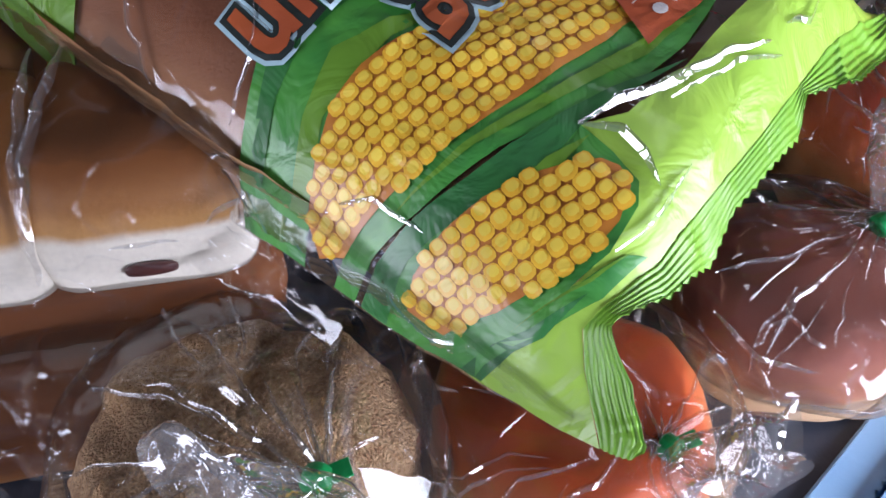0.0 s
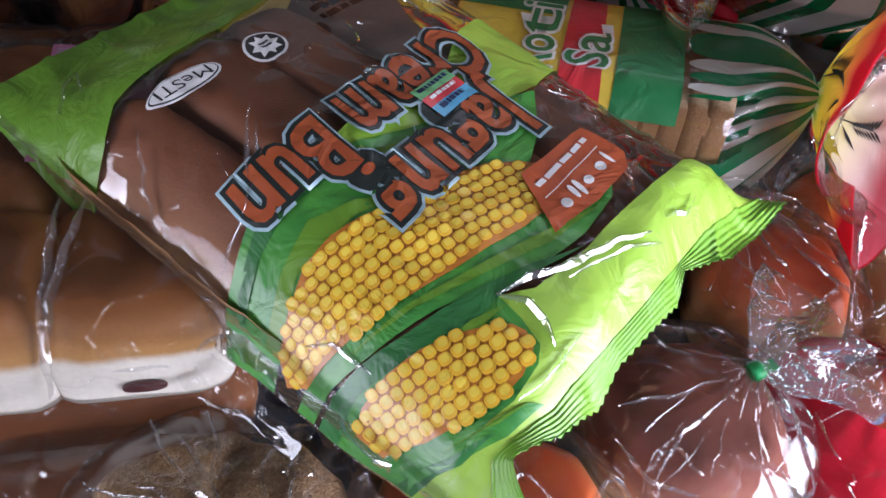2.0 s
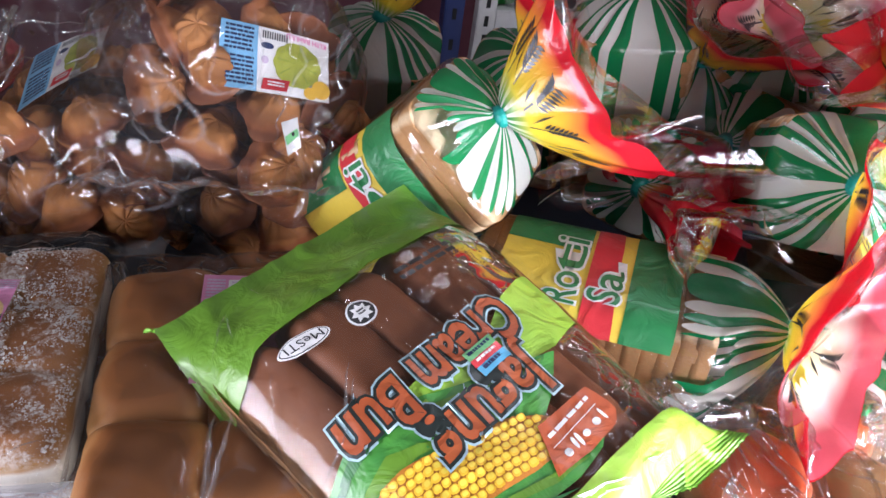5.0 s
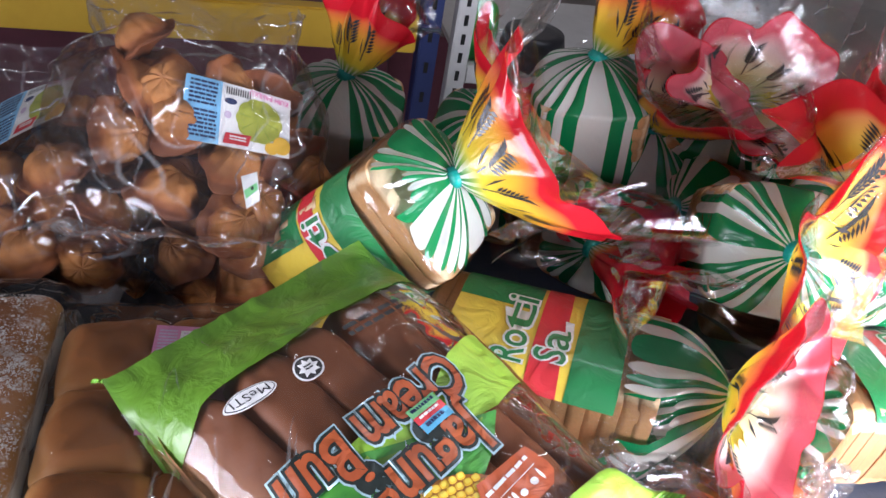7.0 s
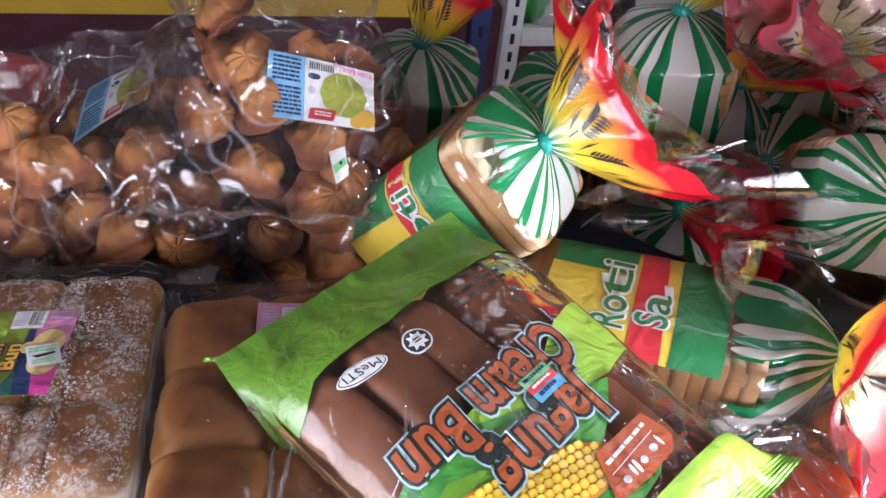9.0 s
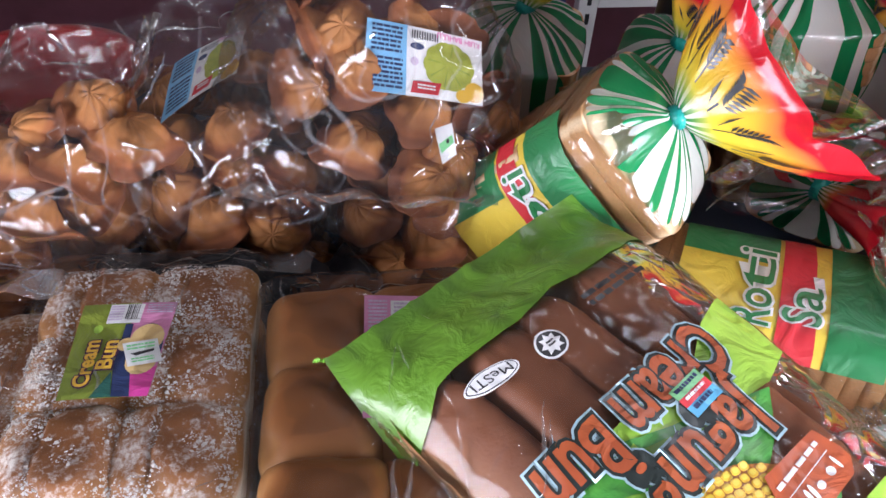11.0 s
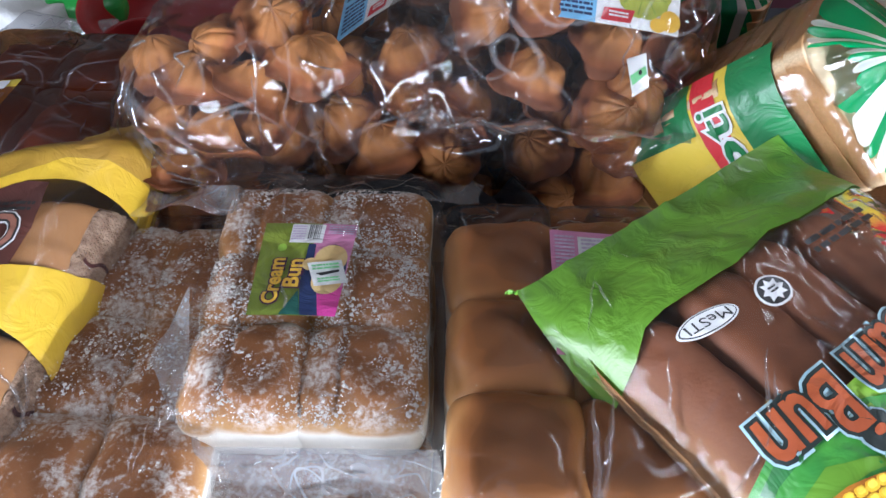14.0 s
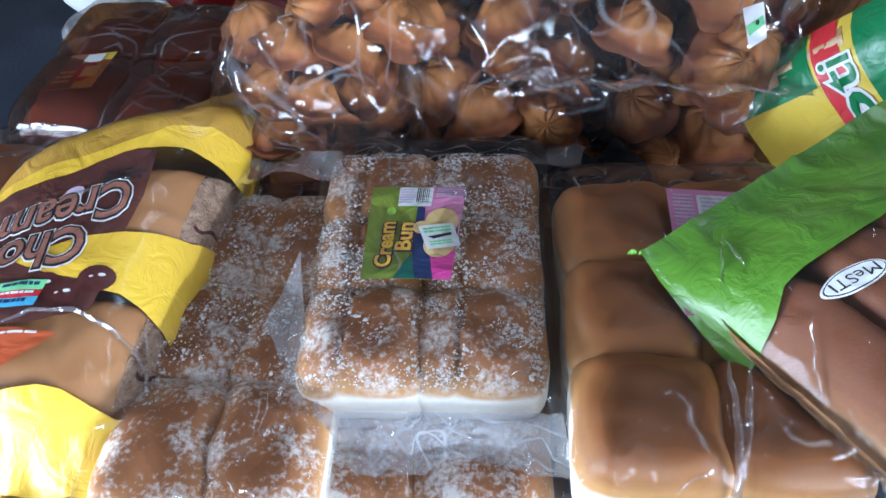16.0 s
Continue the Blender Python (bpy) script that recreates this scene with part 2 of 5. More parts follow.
CLEAR = see_through("clear_bag_film", haze=0.012, scale=18.0, wrinkle=0.8, gloss=0.07, dist=0.012, fold=0.5)
SOFT_CLEAR = see_through("thin_bread_film", haze=0.006, scale=26.0, wrinkle=0.55, gloss=0.006, fold=0.14)
FOLD = see_through("film_fold_white", haze=0.07, scale=60.0, wrinkle=0.8, gloss=0.26, fold=0.3)
HAZY = see_through("hazy_bag_film", tint=(0.97, 0.96, 0.95), haze=0.008, scale=16.0, wrinkle=0.7, gloss=0.030, dist=0.010, fold=0.35)
MILKY = see_through("milky_film_flap", haze=0.26, scale=30.0, wrinkle=0.8, gloss=0.08, fold=1.0)
CLUMP = see_through("bunched_film", tint=(0.95, 0.95, 0.95), haze=0.10, scale=70.0, wrinkle=1.0, gloss=0.10, dist=0.006, fold=1.2)
# darker than LIME_PALE: shade on the corn pack's far end is in this colour
LIME = printed("lime_green_print", (0.14, 0.33, 0.011), (0.105, 0.265, 0.009))
# green of the seal, taken darker to include shade where it bends down
SEAL_GREEN = printed("seal_green_print", (0.20, 0.46, 0.02), (0.13, 0.36, 0.015))
LIME_PALE = printed("pale_lime_print", (0.36, 0.60, 0.06), (0.28, 0.52, 0.03))
LEAF = printed("leaf_green_print", (0.02, 0.21, 0.025), (0.07, 0.34, 0.03), 60)
LEAF_DARK = printed("dark_leaf_print", (0.008, 0.11, 0.02), (0.02, 0.20, 0.03), 60)
COB = printed("corn_orange_print", (0.62, 0.24, 0.012), (0.50, 0.15, 0.010), 80)
KERNEL = printed("corn_yellow_print", (0.92, 0.57, 0.02), (0.86, 0.46, 0.015), 70)
KERNEL_LIGHT = printed("corn_pale_yellow_print", (0.95, 0.70, 0.06))
RUST = printed("rust_orange_print", (0.52, 0.09, 0.015), (0.42, 0.07, 0.01))
LETTER_ORANGE = printed("letter_orange_print", (0.42, 0.085, 0.012), (0.34, 0.06, 0.01))
LETTER_RIM = printed("letter_dark_rim_print", (0.004, 0.015, 0.012))
LETTER_BLUE = printed("letter_pale_blue_rim_print", (0.45, 0.66, 0.72))
WHITE = printed("white_print", (0.82, 0.82, 0.80), (0.75, 0.75, 0.74))
BLACK = printed("black_print", (0.012, 0.012, 0.012))
RED = printed("red_print", (0.65, 0.02, 0.03))
SKYBLUE = printed("sky_blue_print", (0.12, 0.52, 0.80))
MINT = printed("mint_green_print", (0.25, 0.72, 0.30))
NAVY = printed("navy_print", (0.01, 0.03, 0.12))
PINK = printed("pink_print", (0.72, 0.28, 0.48), (0.66, 0.22, 0.42))
MAGENTA = printed("magenta_print", (0.80, 0.06, 0.38))
LAVENDER = printed("lavender_print", (0.62, 0.50, 0.66))
OLIVE = printed("olive_green_print", (0.28, 0.36, 0.03), (0.22, 0.30, 0.03))
TEAL = printed("dark_teal_print", (0.01, 0.12, 0.09))
CREAM = printed("cream_print", (0.80, 0.60, 0.28), (0.7, 0.46, 0.16))
GOLD = printed("gold_letter_print", (0.85, 0.50, 0.04))
PLUM = printed("plum_letter_rim_print", (0.10, 0.02, 0.08))
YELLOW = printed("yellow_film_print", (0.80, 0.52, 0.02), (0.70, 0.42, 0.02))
# darkened YELLOW for shade painted on the roll pack; the brown packet shares it
OCHRE = printed("ochre_shaded_film", (0.50, 0.29, 0.02), (0.42, 0.22, 0.02))
CHOC = printed("chocolate_print", (0.10, 0.02, 0.01), (0.05, 0.01, 0.006))
CHOC_LETTER = printed("brown_letter_print", (0.28, 0.11, 0.07))
BAG_GREEN = printed("bag_green_print", (0.005, 0.20, 0.05))
BAG_YELLOW = printed("bag_yellow_print", (0.80, 0.58, 0.05))
LIGHT_BLUE = printed("light_blue_label", (0.22, 0.55, 0.85))
CAKE_PIC = printed("green_cake_picture", (0.42, 0.45, 0.05), (0.30, 0.34, 0.03), 90)
STRIPED = stripes_film("striped_bag_film", (0.004, 0.27, 0.08), (0.78, 0.80, 0.76), 0.36,
                       [(0.58, (0.50, 0.64, 0.14)), (0.63, (0.88, 0.70, 0.06)), (0.71, (0.88, 0.52, 0.05)), (0.765, (0.80, 0.20, 0.05)), (0.785, (0.68, 0.015, 0.03))])
STRIPED_LONG = stripes_film("long_striped_bag_film", (0.004, 0.22, 0.07), (0.70, 0.70, 0.62), 0.30,
                            [(0.58, (0.50, 0.64, 0.14)), (0.63, (0.88, 0.70, 0.06)), (0.71, (0.88, 0.52, 0.05)), (0.765, (0.80, 0.20, 0.05)), (0.785, (0.68, 0.015, 0.03))])
STRIPED_TALL = stripes_film("tall_striped_bag_film", (0.004, 0.24, 0.075), (0.74, 0.75, 0.70), 0.12,
                            [(0.58, (0.50, 0.64, 0.14)), (0.63, (0.88, 0.70, 0.06)), (0.71, (0.88, 0.52, 0.05)), (0.765, (0.80, 0.20, 0.05)), (0.785, (0.68, 0.015, 0.03))])
PALE_LINING = stripes_film("pale_bag_lining", (0.45, 0.62, 0.45), (0.80, 0.80, 0.74), 0.56,
                           [(0.58, (0.62, 0.76, 0.25)), (0.64, (0.88, 0.80, 0.12)), (0.72, (0.88, 0.64, 0.12)), (0.765, (0.84, 0.42, 0.14)), (0.79, (0.74, 0.03, 0.04))])
PINK_LINING = stripes_film("pink_bag_lining", (0.45, 0.62, 0.45), (0.80, 0.80, 0.74), 0.56,
                           [(0.58, (0.80, 0.72, 0.20)), (0.66, (0.88, 0.80, 0.55)), (0.74, (0.86, 0.66, 0.62)), (0.79, (0.74, 0.14, 0.18))])
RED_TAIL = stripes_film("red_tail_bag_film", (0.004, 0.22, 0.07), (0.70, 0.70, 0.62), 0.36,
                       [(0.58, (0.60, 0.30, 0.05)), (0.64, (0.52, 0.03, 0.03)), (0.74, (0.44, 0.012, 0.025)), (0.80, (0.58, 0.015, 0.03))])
RED_STRIPED = stripes_film("red_striped_bag_film", (0.62, 0.02, 0.03), (0.80, 0.78, 0.74), 0.02,
                           [(0.60, (0.62, 0.02, 0.04)), (0.87, (0.62, 0.02, 0.04))])

BUN = crust("plain_bun_crust", (0.255, 0.090, 0.022), (0.50, 0.26, 0.085), (0.83, 0.78, 0.66), rough=0.45, relief=0.25, line=0.56)
SUGAR_BUN = crust("sugared_bun_crust", (0.32, 0.125, 0.042), (0.50, 0.27, 0.10), (0.84, 0.80, 0.71), line=0.58, rough=0.5, dust=0.85)
CHOC_BUN = crust("brown_roll_crust", (0.19, 0.062, 0.022), (0.33, 0.14, 0.055), (0.50, 0.29, 0.14), line=0.34, rough=0.55, relief=0.35)
CARAMEL = crust("caramel_roll_crust", (0.30, 0.095, 0.022), (0.42, 0.16, 0.04), (0.42, 0.17, 0.05), line=0.1, rough=0.55)
ROLL = crust("tan_roll_crust", (0.40, 0.19, 0.070), (0.52, 0.31, 0.14), (0.55, 0.36, 0.20), line=0.3)
ORANGE_BUN = crust("orange_topped_bun", (0.74, 0.13, 0.03), (0.70, 0.34, 0.12), (0.66, 0.42, 0.20), line=0.45, scale=90)
PINK_BUN = crust("red_speckled_bun", (0.30, 0.085, 0.050), (0.50, 0.20, 0.10), (0.72, 0.48, 0.28), line=0.36, scale=150, rough=0.5, relief=0.4)
PALE_BUN = crust("pale_bun_crust", (0.50, 0.26, 0.09), (0.60, 0.38, 0.17), (0.70, 0.52, 0.30), line=0.3)
BROWN_CRUMB = surface("brown_crumb", (0.20, 0.10, 0.055), (0.56, 0.38, 0.25), 130, 0.9, 1.0, 500, dist=0.004)
FILLING = surface("dark_jam_filling", (0.05, 0.012, 0.012), (0.10, 0.03, 0.025), 90, 0.35)
BRAN = surface("bran_sugar_crust", (0.36, 0.17, 0.06), (0.78, 0.52, 0.27), 420, 0.8, 1.0, 900, dist=0.006)
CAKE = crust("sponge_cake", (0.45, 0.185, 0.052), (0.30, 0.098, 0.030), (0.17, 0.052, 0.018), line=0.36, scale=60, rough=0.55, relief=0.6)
SLICED = sliced_bread("bread_slice", (0.42, 0.22, 0.085), (0.76, 0.60, 0.38))
SUGAR = surface("sugar_flakes", (0.70, 0.66, 0.60), (0.86, 0.84, 0.82), 300, 0.6)
TIE_TEAL = surface("teal_tie_tape", (0.0, 0.24, 0.20), (0.01, 0.33, 0.27), 80, 0.35)
TIE_GREEN = surface("green_tie_tape", (0.0, 0.25, 0.06), (0.01, 0.33, 0.09), 80, 0.35)
TIE_RED = surface("red_tie_tape", (0.5, 0.01, 0.02), (0.62, 0.02, 0.03), 80, 0.35)
PAINT_YELLOW = surface("yellow_shelf_paint", (0.72, 0.42, 0.02), (0.80, 0.50, 0.03), 12, 0.45, 0.1)
PAINT_BLUE = surface("blue_post_paint", (0.01, 0.025, 0.12), (0.02, 0.04, 0.17), 12, 0.5, 0.1)
PAINT_WHITE = surface("white_post_paint", (0.62, 0.62, 0.60), (0.74, 0.74, 0.72), 14, 0.5, 0.1)
HOLE = surface("slot_dark", (0.01, 0.01, 0.01), (0.02, 0.02, 0.02), 20, 0.9)
MAROON = surface("maroon_panel", (0.13, 0.030, 0.045), (0.20, 0.055, 0.08), 6, 0.6, 0.1)
RED_PLASTIC = surface("red_basin_plastic", (0.28, 0.012, 0.014), (0.36, 0.02, 0.02), 20, 0.4)
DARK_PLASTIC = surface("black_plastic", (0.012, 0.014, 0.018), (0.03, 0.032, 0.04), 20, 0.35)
TABLE = surface("dark_table_cover", (0.020, 0.026, 0.042), (0.040, 0.050, 0.075), 14, 0.5, 0.4, 200)
TRAY = surface("blue_tray_plastic", (0.24, 0.45, 0.72), (0.32, 0.55, 0.80), 14, 0.35, 0.1)
CONCRETE = surface("concrete_floor", (0.26, 0.25, 0.23), (0.40, 0.38, 0.36), 5, 0.85, 0.5, 60)
PLASTER = surface("painted_wall", (0.42, 0.38, 0.34), (0.54, 0.50, 0.46), 3, 0.8, 0.2)
ROOF = surface("roof_boards", (0.30, 0.27, 0.24), (0.42, 0.38, 0.34), 4, 0.8, 0.2)
AMBER_FILM = see_through("amber_wrap", tint=(0.62, 0.36, 0.12), haze=0.015, scale=20.0, wrinkle=0.8)
GREEN_WRAP = printed("green_wrapper", (0.02, 0.40, 0.05))


# ---- building helpers ----
def finish(bm, name, mat, smooth=True):
    me = bpy.data.meshes.new(name)
    if smooth:
        for f in bm.faces:
            f.smooth = True
    bm.to_mesh(me)
    bm.free()
    me.materials.append(mat)
    return me


def part(name, bm, mat, parent=None, label="", at=None, smooth=True):
    ob = new(name, finish(bm, name, mat, smooth))
    if parent is not None:
        ob.parent = parent
    if at is not None:
        ob.matrix_basis = at
    if label:
        tagged(ob, label)
    return ob


def thing(name, m, label, category, group=""):
    ob = new(name)
    ob.empty_display_size = 0.02
    ob.matrix_basis = m
    return tagged(ob, label, category, group)


def sheet(f, nu, nv, wrap=False):
    """A grid over u, v in 0..1 on the surface f(u, v), with its UV map."""
    bm = bmesh.new()
    layer = bm.loops.layers.uv.new("UVMap")
    cols = nu if wrap else nu + 1
    vs = [[bm.verts.new(f(i / nu, j / nv)) for i in range(cols)] for j in range(nv + 1)]
    for j in range(nv):
        for i in range(nu):
            k = (i + 1) % cols
            face = bm.faces.new((vs[j][i], vs[j][k], vs[j + 1][k], vs[j + 1][i]))
            for lp, (a, b) in zip(face.loops, ((i, j), (i + 1, j), (i + 1, j + 1), (i, j + 1))):
                lp[layer].uv = (a / nu, b / nv)
    return bm


def box(x0, y0, z0, x1, y1, z1, bevel=0.0, m=None, into=None):
    bm = into or bmesh.new()
    r = bmesh.ops.create_cube(bm, size=1, matrix=Matrix.LocRotScale(((x0 + x1) / 2, (y0 + y1) / 2, (z0 + z1) / 2), None, (x1 - x0, y1 - y0, z1 - z0)))
    if bevel:
        bmesh.ops.bevel(bm, geom=list({e for v in r["verts"] for e in v.link_edges}), offset=bevel, segments=2, affect="EDGES")
    if m is not None:
        bmesh.ops.transform(bm, matrix=m, verts=bm.verts)
    return bm


def power(x, e):
    return math.copysign(abs(x) ** e, x)


def wob(p, scale, amount, seed=0.0):
    return noise.noise_vector(Vector(p) * scale + Vector((seed, seed * 1.7, seed * 0.3))) * amount


def loaf_form(w, l, h, plan=0.5, dome=0.55, wall=0.35, lump=0.0016, seed=0.0, nu=40, nv=14, tuck=0.04):
    """A baked form: rounded plan, upright lower wall, domed top, flat base at z = 0."""
    def f(u, v):
        a = 2 * math.pi * u
        if v < 0.12:
            r, z = v / 0.12, 0.0
        elif v < 0.35:
            t = (v - 0.12) / 0.23
            r, z = 1.0 - tuck * (1 - t) ** 3, wall * h * t
        else:
            t = (v - 0.35) / 0.65 * math.pi / 2
            r, z = max(math.cos(t), 0.0) ** dome, h * (wall + (1 - wall) * math.sin(t) ** 0.9)
        p = Vector((w / 2 * r * power(math.cos(a), plan), l / 2 * r * power(math.sin(a), plan), z))
        return p + wob(p, 45, lump, seed) * (0.2 + min(1, z / h))
    return sheet(f, nu, nv, True)


def inked(name, polys, f, lift, mat, parent, su=0.02, sv=0.02, label=""):
    """Flat print laid on the surface f: polygons in u, v, cut along a grid so that they follow its curve."""
    bm = bmesh.new()
    for poly in polys:
        bm.faces.new([bm.verts.new((x, y, 0)) for x, y in poly])
    return drape(name, bm, f, lift, mat, parent, su, sv, label)


def drape(name, bm, f, lift, mat, parent, su, sv, label=""):
    xs = [v.co.x for v in bm.verts]
    ys = [v.co.y for v in bm.verts]
    for lo, hi, st, ax in ((min(xs), max(xs), su, 0), (min(ys), max(ys), sv, 1)):
        k = math.ceil(lo / st)
        while k * st < hi:
            co, no = [0, 0, 0], [0, 0, 0]
            co[ax], no[ax] = k * st, 1
            bmesh.ops.bisect_plane(bm, geom=bm.verts[:] + bm.edges[:] + bm.faces[:], plane_co=co, plane_no=no, dist=1e-6)
            k += 1
    for v in bm.verts:
        v.co = f(v.co.x, v.co.y, lift)
    return part(name, bm, mat, parent, label)


def letters(text, size, offset=0.0, shear=0.0):
    """The built-in font's letters as a flat bmesh, centred."""
    cu = bpy.data.curves.new("letters", "FONT")
    cu.body, cu.size, cu.align_x, cu.align_y, cu.offset, cu.shear = text, size, "CENTER", "CENTER", offset, shear
    cu.resolution_u = 3
    ob = bpy.data.objects.new("letters", cu)
    scene.collection.objects.link(ob)
    me = bpy.data.meshes.new_from_object(ob.evaluated_get(bpy.context.evaluated_depsgraph_get()))
    bm = bmesh.new()
    bm.from_mesh(me)
    bpy.data.objects.remove(ob)
    bpy.data.meshes.remove(me)
    bpy.data.curves.remove(cu)
    return bm


def written(name, text, f, lift, mat, parent, centre, right, up, width, height, offset=0.0, arch=0.0, su=0.02, sv=0.02, label="", shear=0.0):
    """Text on the surface f. centre, right and up are in u, v; width and height along right and up."""
    bm, plain = letters(text, 1.0, offset, shear), letters(text, 1.0, 0.0, shear)
    xs = [v.co.x for v in plain.verts]
    ys = [v.co.y for v in plain.verts]
    plain.free()
    w, h = max(xs) - min(xs), max(ys) - min(ys)
    cx, cy = (max(xs) + min(xs)) / 2, (max(ys) + min(ys)) / 2
    for v in bm.verts:
        x, y = (v.co.x - cx) / w * width, (v.co.y - cy) / h * height
        y += arch * (1 - (2 * x / width) ** 2)
        v.co = (centre[0] + right[0] * x + up[0] * y, centre[1] + right[1] * x + up[1] * y, 0)
    return drape(name, bm, f, lift, mat, parent, su, sv, label)


def quad_sheet(p00, p10, p01, p11, bow=0.0):
    """A small stuck-on label with four corners, a little bowed."""
    a, b, c, d = (Vector(q) for q in (p00, p10, p01, p11))
    n = (b - a).cross(c - a).normalized()
    if n.z < 0:
        n = -n

    def f(u, v, lift=0.0):
        p = a * (1 - u) * (1 - v) + b * u * (1 - v) + c * (1 - u) * v + d * u * v
        return p + n * (lift + bow * (1 - (2 * u - 1) ** 2) + bow * 0.4 * math.sin(v * 5))
    return f


def rect(x0, y0, x1, y1):
    return [(x0, y0), (x1, y0), (x1, y1), (x0, y1)]


def oval(cx, cy, rx, ry, n=20, tilt=0.0):
    c, s = math.cos(tilt), math.sin(tilt)
    return [(cx + rx * math.cos(a) * c - ry * math.sin(a) * s, cy + rx * math.cos(a) * s + ry * math.sin(a) * c) for a in (2 * math.pi * i / n for i in range(n))]


def bars(x0, y0, x1, y1, rows, rng, across=True):
    """Unreadable small print: broken bars in rows."""
    out = []
    step = (y1 - y0) / rows
    for r in range(rows):
        x = x0
        y = y0 + r * step
        while x < x1 - 0.02 * (x1 - x0):
            w = rng.uniform(0.08, 0.28) * (x1 - x0)
            out.append(rect(x, y, min(x1, x + w), y + step * 0.55))
            x += w + 0.03 * (x1 - x0)
    return out


def fold(points, parent, size=0.0030, high=0.0040, mat=None):
    """A pinched fold of film that stands up along a line and tapers off at its ends."""
    pts = [Vector(q) for q in points]

    def f(u, v):
        k = v * (len(pts) - 1)
        i = min(int(k), len(pts) - 2)
        a, b = pts[i], pts[i + 1]
        p = a.lerp(b, k - i)
        side = (b - a).cross(Vector((0, 0, 1))).normalized()
        g = math.sin(math.pi * min(1, max(0.02, v))) ** 0.5
        p = p + side * (size * (2 * u - 1) * g) + Vector((0, 0, high * g * (1 - abs(2 * u - 1))))
        return p + wob(p, 90, 0.0016)
    return part("film_fold", sheet(f, 6, 30), mat or FOLD, parent, "bright pinched film fold")


def random_folds(f, parent, n, rng, v0, v1, along=True, size=0.0016, high=0.003):
    """Short folds scattered over a film surface f."""
    for _ in range(n):
        u, v, k = rng.random(), rng.uniform(v0, v1), rng.uniform(0.05, 0.16)
        du = rng.uniform(-0.03, 0.03) if along else k * rng.choice((-1, 1))
        dv = k if along else rng.uniform(-0.04, 0.04)
        pts = [f((u + du * s + 0.006 * math.sin(9 * s + u * 40)) % 1.0, min(max(v + dv * s, v0), v1)) for s in (0, 0.25, 0.5, 0.75, 1)]
        if max((pts[i + 1] - pts[i]).length for i in range(4)) < 0.05:
            fold(pts, parent, size * rng.uniform(0.5, 1.2), high * rng.uniform(0.5, 1.2))


# ---- the shop: ground, floor, walls, roof, shelf ----
YAW = 16.0
ROOM = pose(0, 0.45, 0, 0, 0, YAW)
tagged(part("ground", box(-60, -60, -0.12, 60, -1.35, -0.02), CONCRETE, at=ROOM, smooth=False), "sunlit grey concrete ground outside the shop", "ground", kind="structure")
tagged(part("floor", box(-2.6, -1.35, -0.12, 2.6, 2.6, 0.0), CONCRETE, at=ROOM, smooth=False), "worn grey concrete shop floor", "floor", kind="structure")
tagged(part("wall_back", box(-2.7, 2.6, 0, 2.7, 2.75, 2.5), PLASTER, at=ROOM, smooth=False), "painted plaster wall behind the shelves", "wall", kind="structure")
tagged(part("wall_left", box(-2.75, -1.3, 0, -2.6, 2.6, 2.5), PLASTER, at=ROOM, smooth=False), "painted plaster side wall", "wall", kind="structure")
tagged(part("wall_right", box(2.6, -1.3, 0, 2.75, 2.6, 2.5), PLASTER, at=ROOM, smooth=False), "painted plaster side wall", "wall", kind="structure")
# unseen ceiling, added so that sun and high sky don't reach the table
tagged(part("ceiling", box(-2.75, -1.6, 2.5, 2.75, 2.75, 2.6), ROOF, at=ROOM, smooth=False), "unseen boarded ceiling added over the stall to block high light", "ceiling", kind="structure")


def display_table():
    t = thing("display_table", pose(0, 0.45, 0, 0, 0, YAW), "low display table with a dark plastic cover, crowded with bread", "table")
    part("tabletop", box(-1.15, -0.42, 0.72, 0.95, 0.50, 0.75, 0.006), TABLE, t, smooth=False)
    for x in (-1.1, 0.9):
        for y in (-0.38, 0.46):
            part("leg", box(x - 0.02, y - 0.02, 0, x + 0.02, y + 0.02, 0.72, 0.003), PAINT_BLUE, t, smooth=False)


def storage_shelf():
    """Steel shelf with slotted posts, standing behind the table."""
    s = thing("storage_shelf", pose(-0.09, 1.66, 0, 0, 0, YAW), "steel storage shelf with yellow beam, blue and white slotted posts", "shelf")
    part("beam", box(-2.2, -0.02, 0.57, -0.01, 0.02, 0.66, 0.004), PAINT_YELLOW, s, "yellow painted steel beam", smooth=False)
    part("shelf_board", box(-2.2, 0.03, 0.60, -0.01, 0.55, 0.62, 0.002), MAROON, s, smooth=False)
    part("back_panel", box(-2.2, 0.30, 0.02, -0.01, 0.32, 0.60), MAROON, s, "maroon back panel", smooth=False)
    part("blue_post", box(-0.005, -0.03, 0, 0.04, 0.02, 1.3, 0.003), PAINT_BLUE, s, "dark blue slotted post", smooth=False)
    for i in range(14):
        part("slot", box(0.013, -0.033, 0.08 + i * 0.075, 0.022, -0.029, 0.105 + i * 0.075), HOLE, s, smooth=False)
    part("white_post", box(0.075, -0.02, 0, 0.118, 0.02, 1.3, 0.003), PAINT_WHITE, s, "white slotted post", smooth=False)
    for i in range(22):
        part("slot", box(0.092, -0.023, 0.06 + i * 0.045, 0.101, -0.019, 0.084 + i * 0.045), HOLE, s, smooth=False)
    part("white_beam", box(0.118, -0.015, 0.50, 1.2, 0.015, 0.545, 0.003), PAINT_WHITE, s, "white steel cross beam", smooth=False)
    part("white_shelf_board", box(0.12, 0.02, 0.51, 1.2, 0.5, 0.525), PAINT_WHITE, s, smooth=False)
    part("white_back_panel", box(0.0, 0.34, 0.02, 1.2, 0.36, 0.50), MAROON, s, smooth=False)


display_table()
storage_shelf()


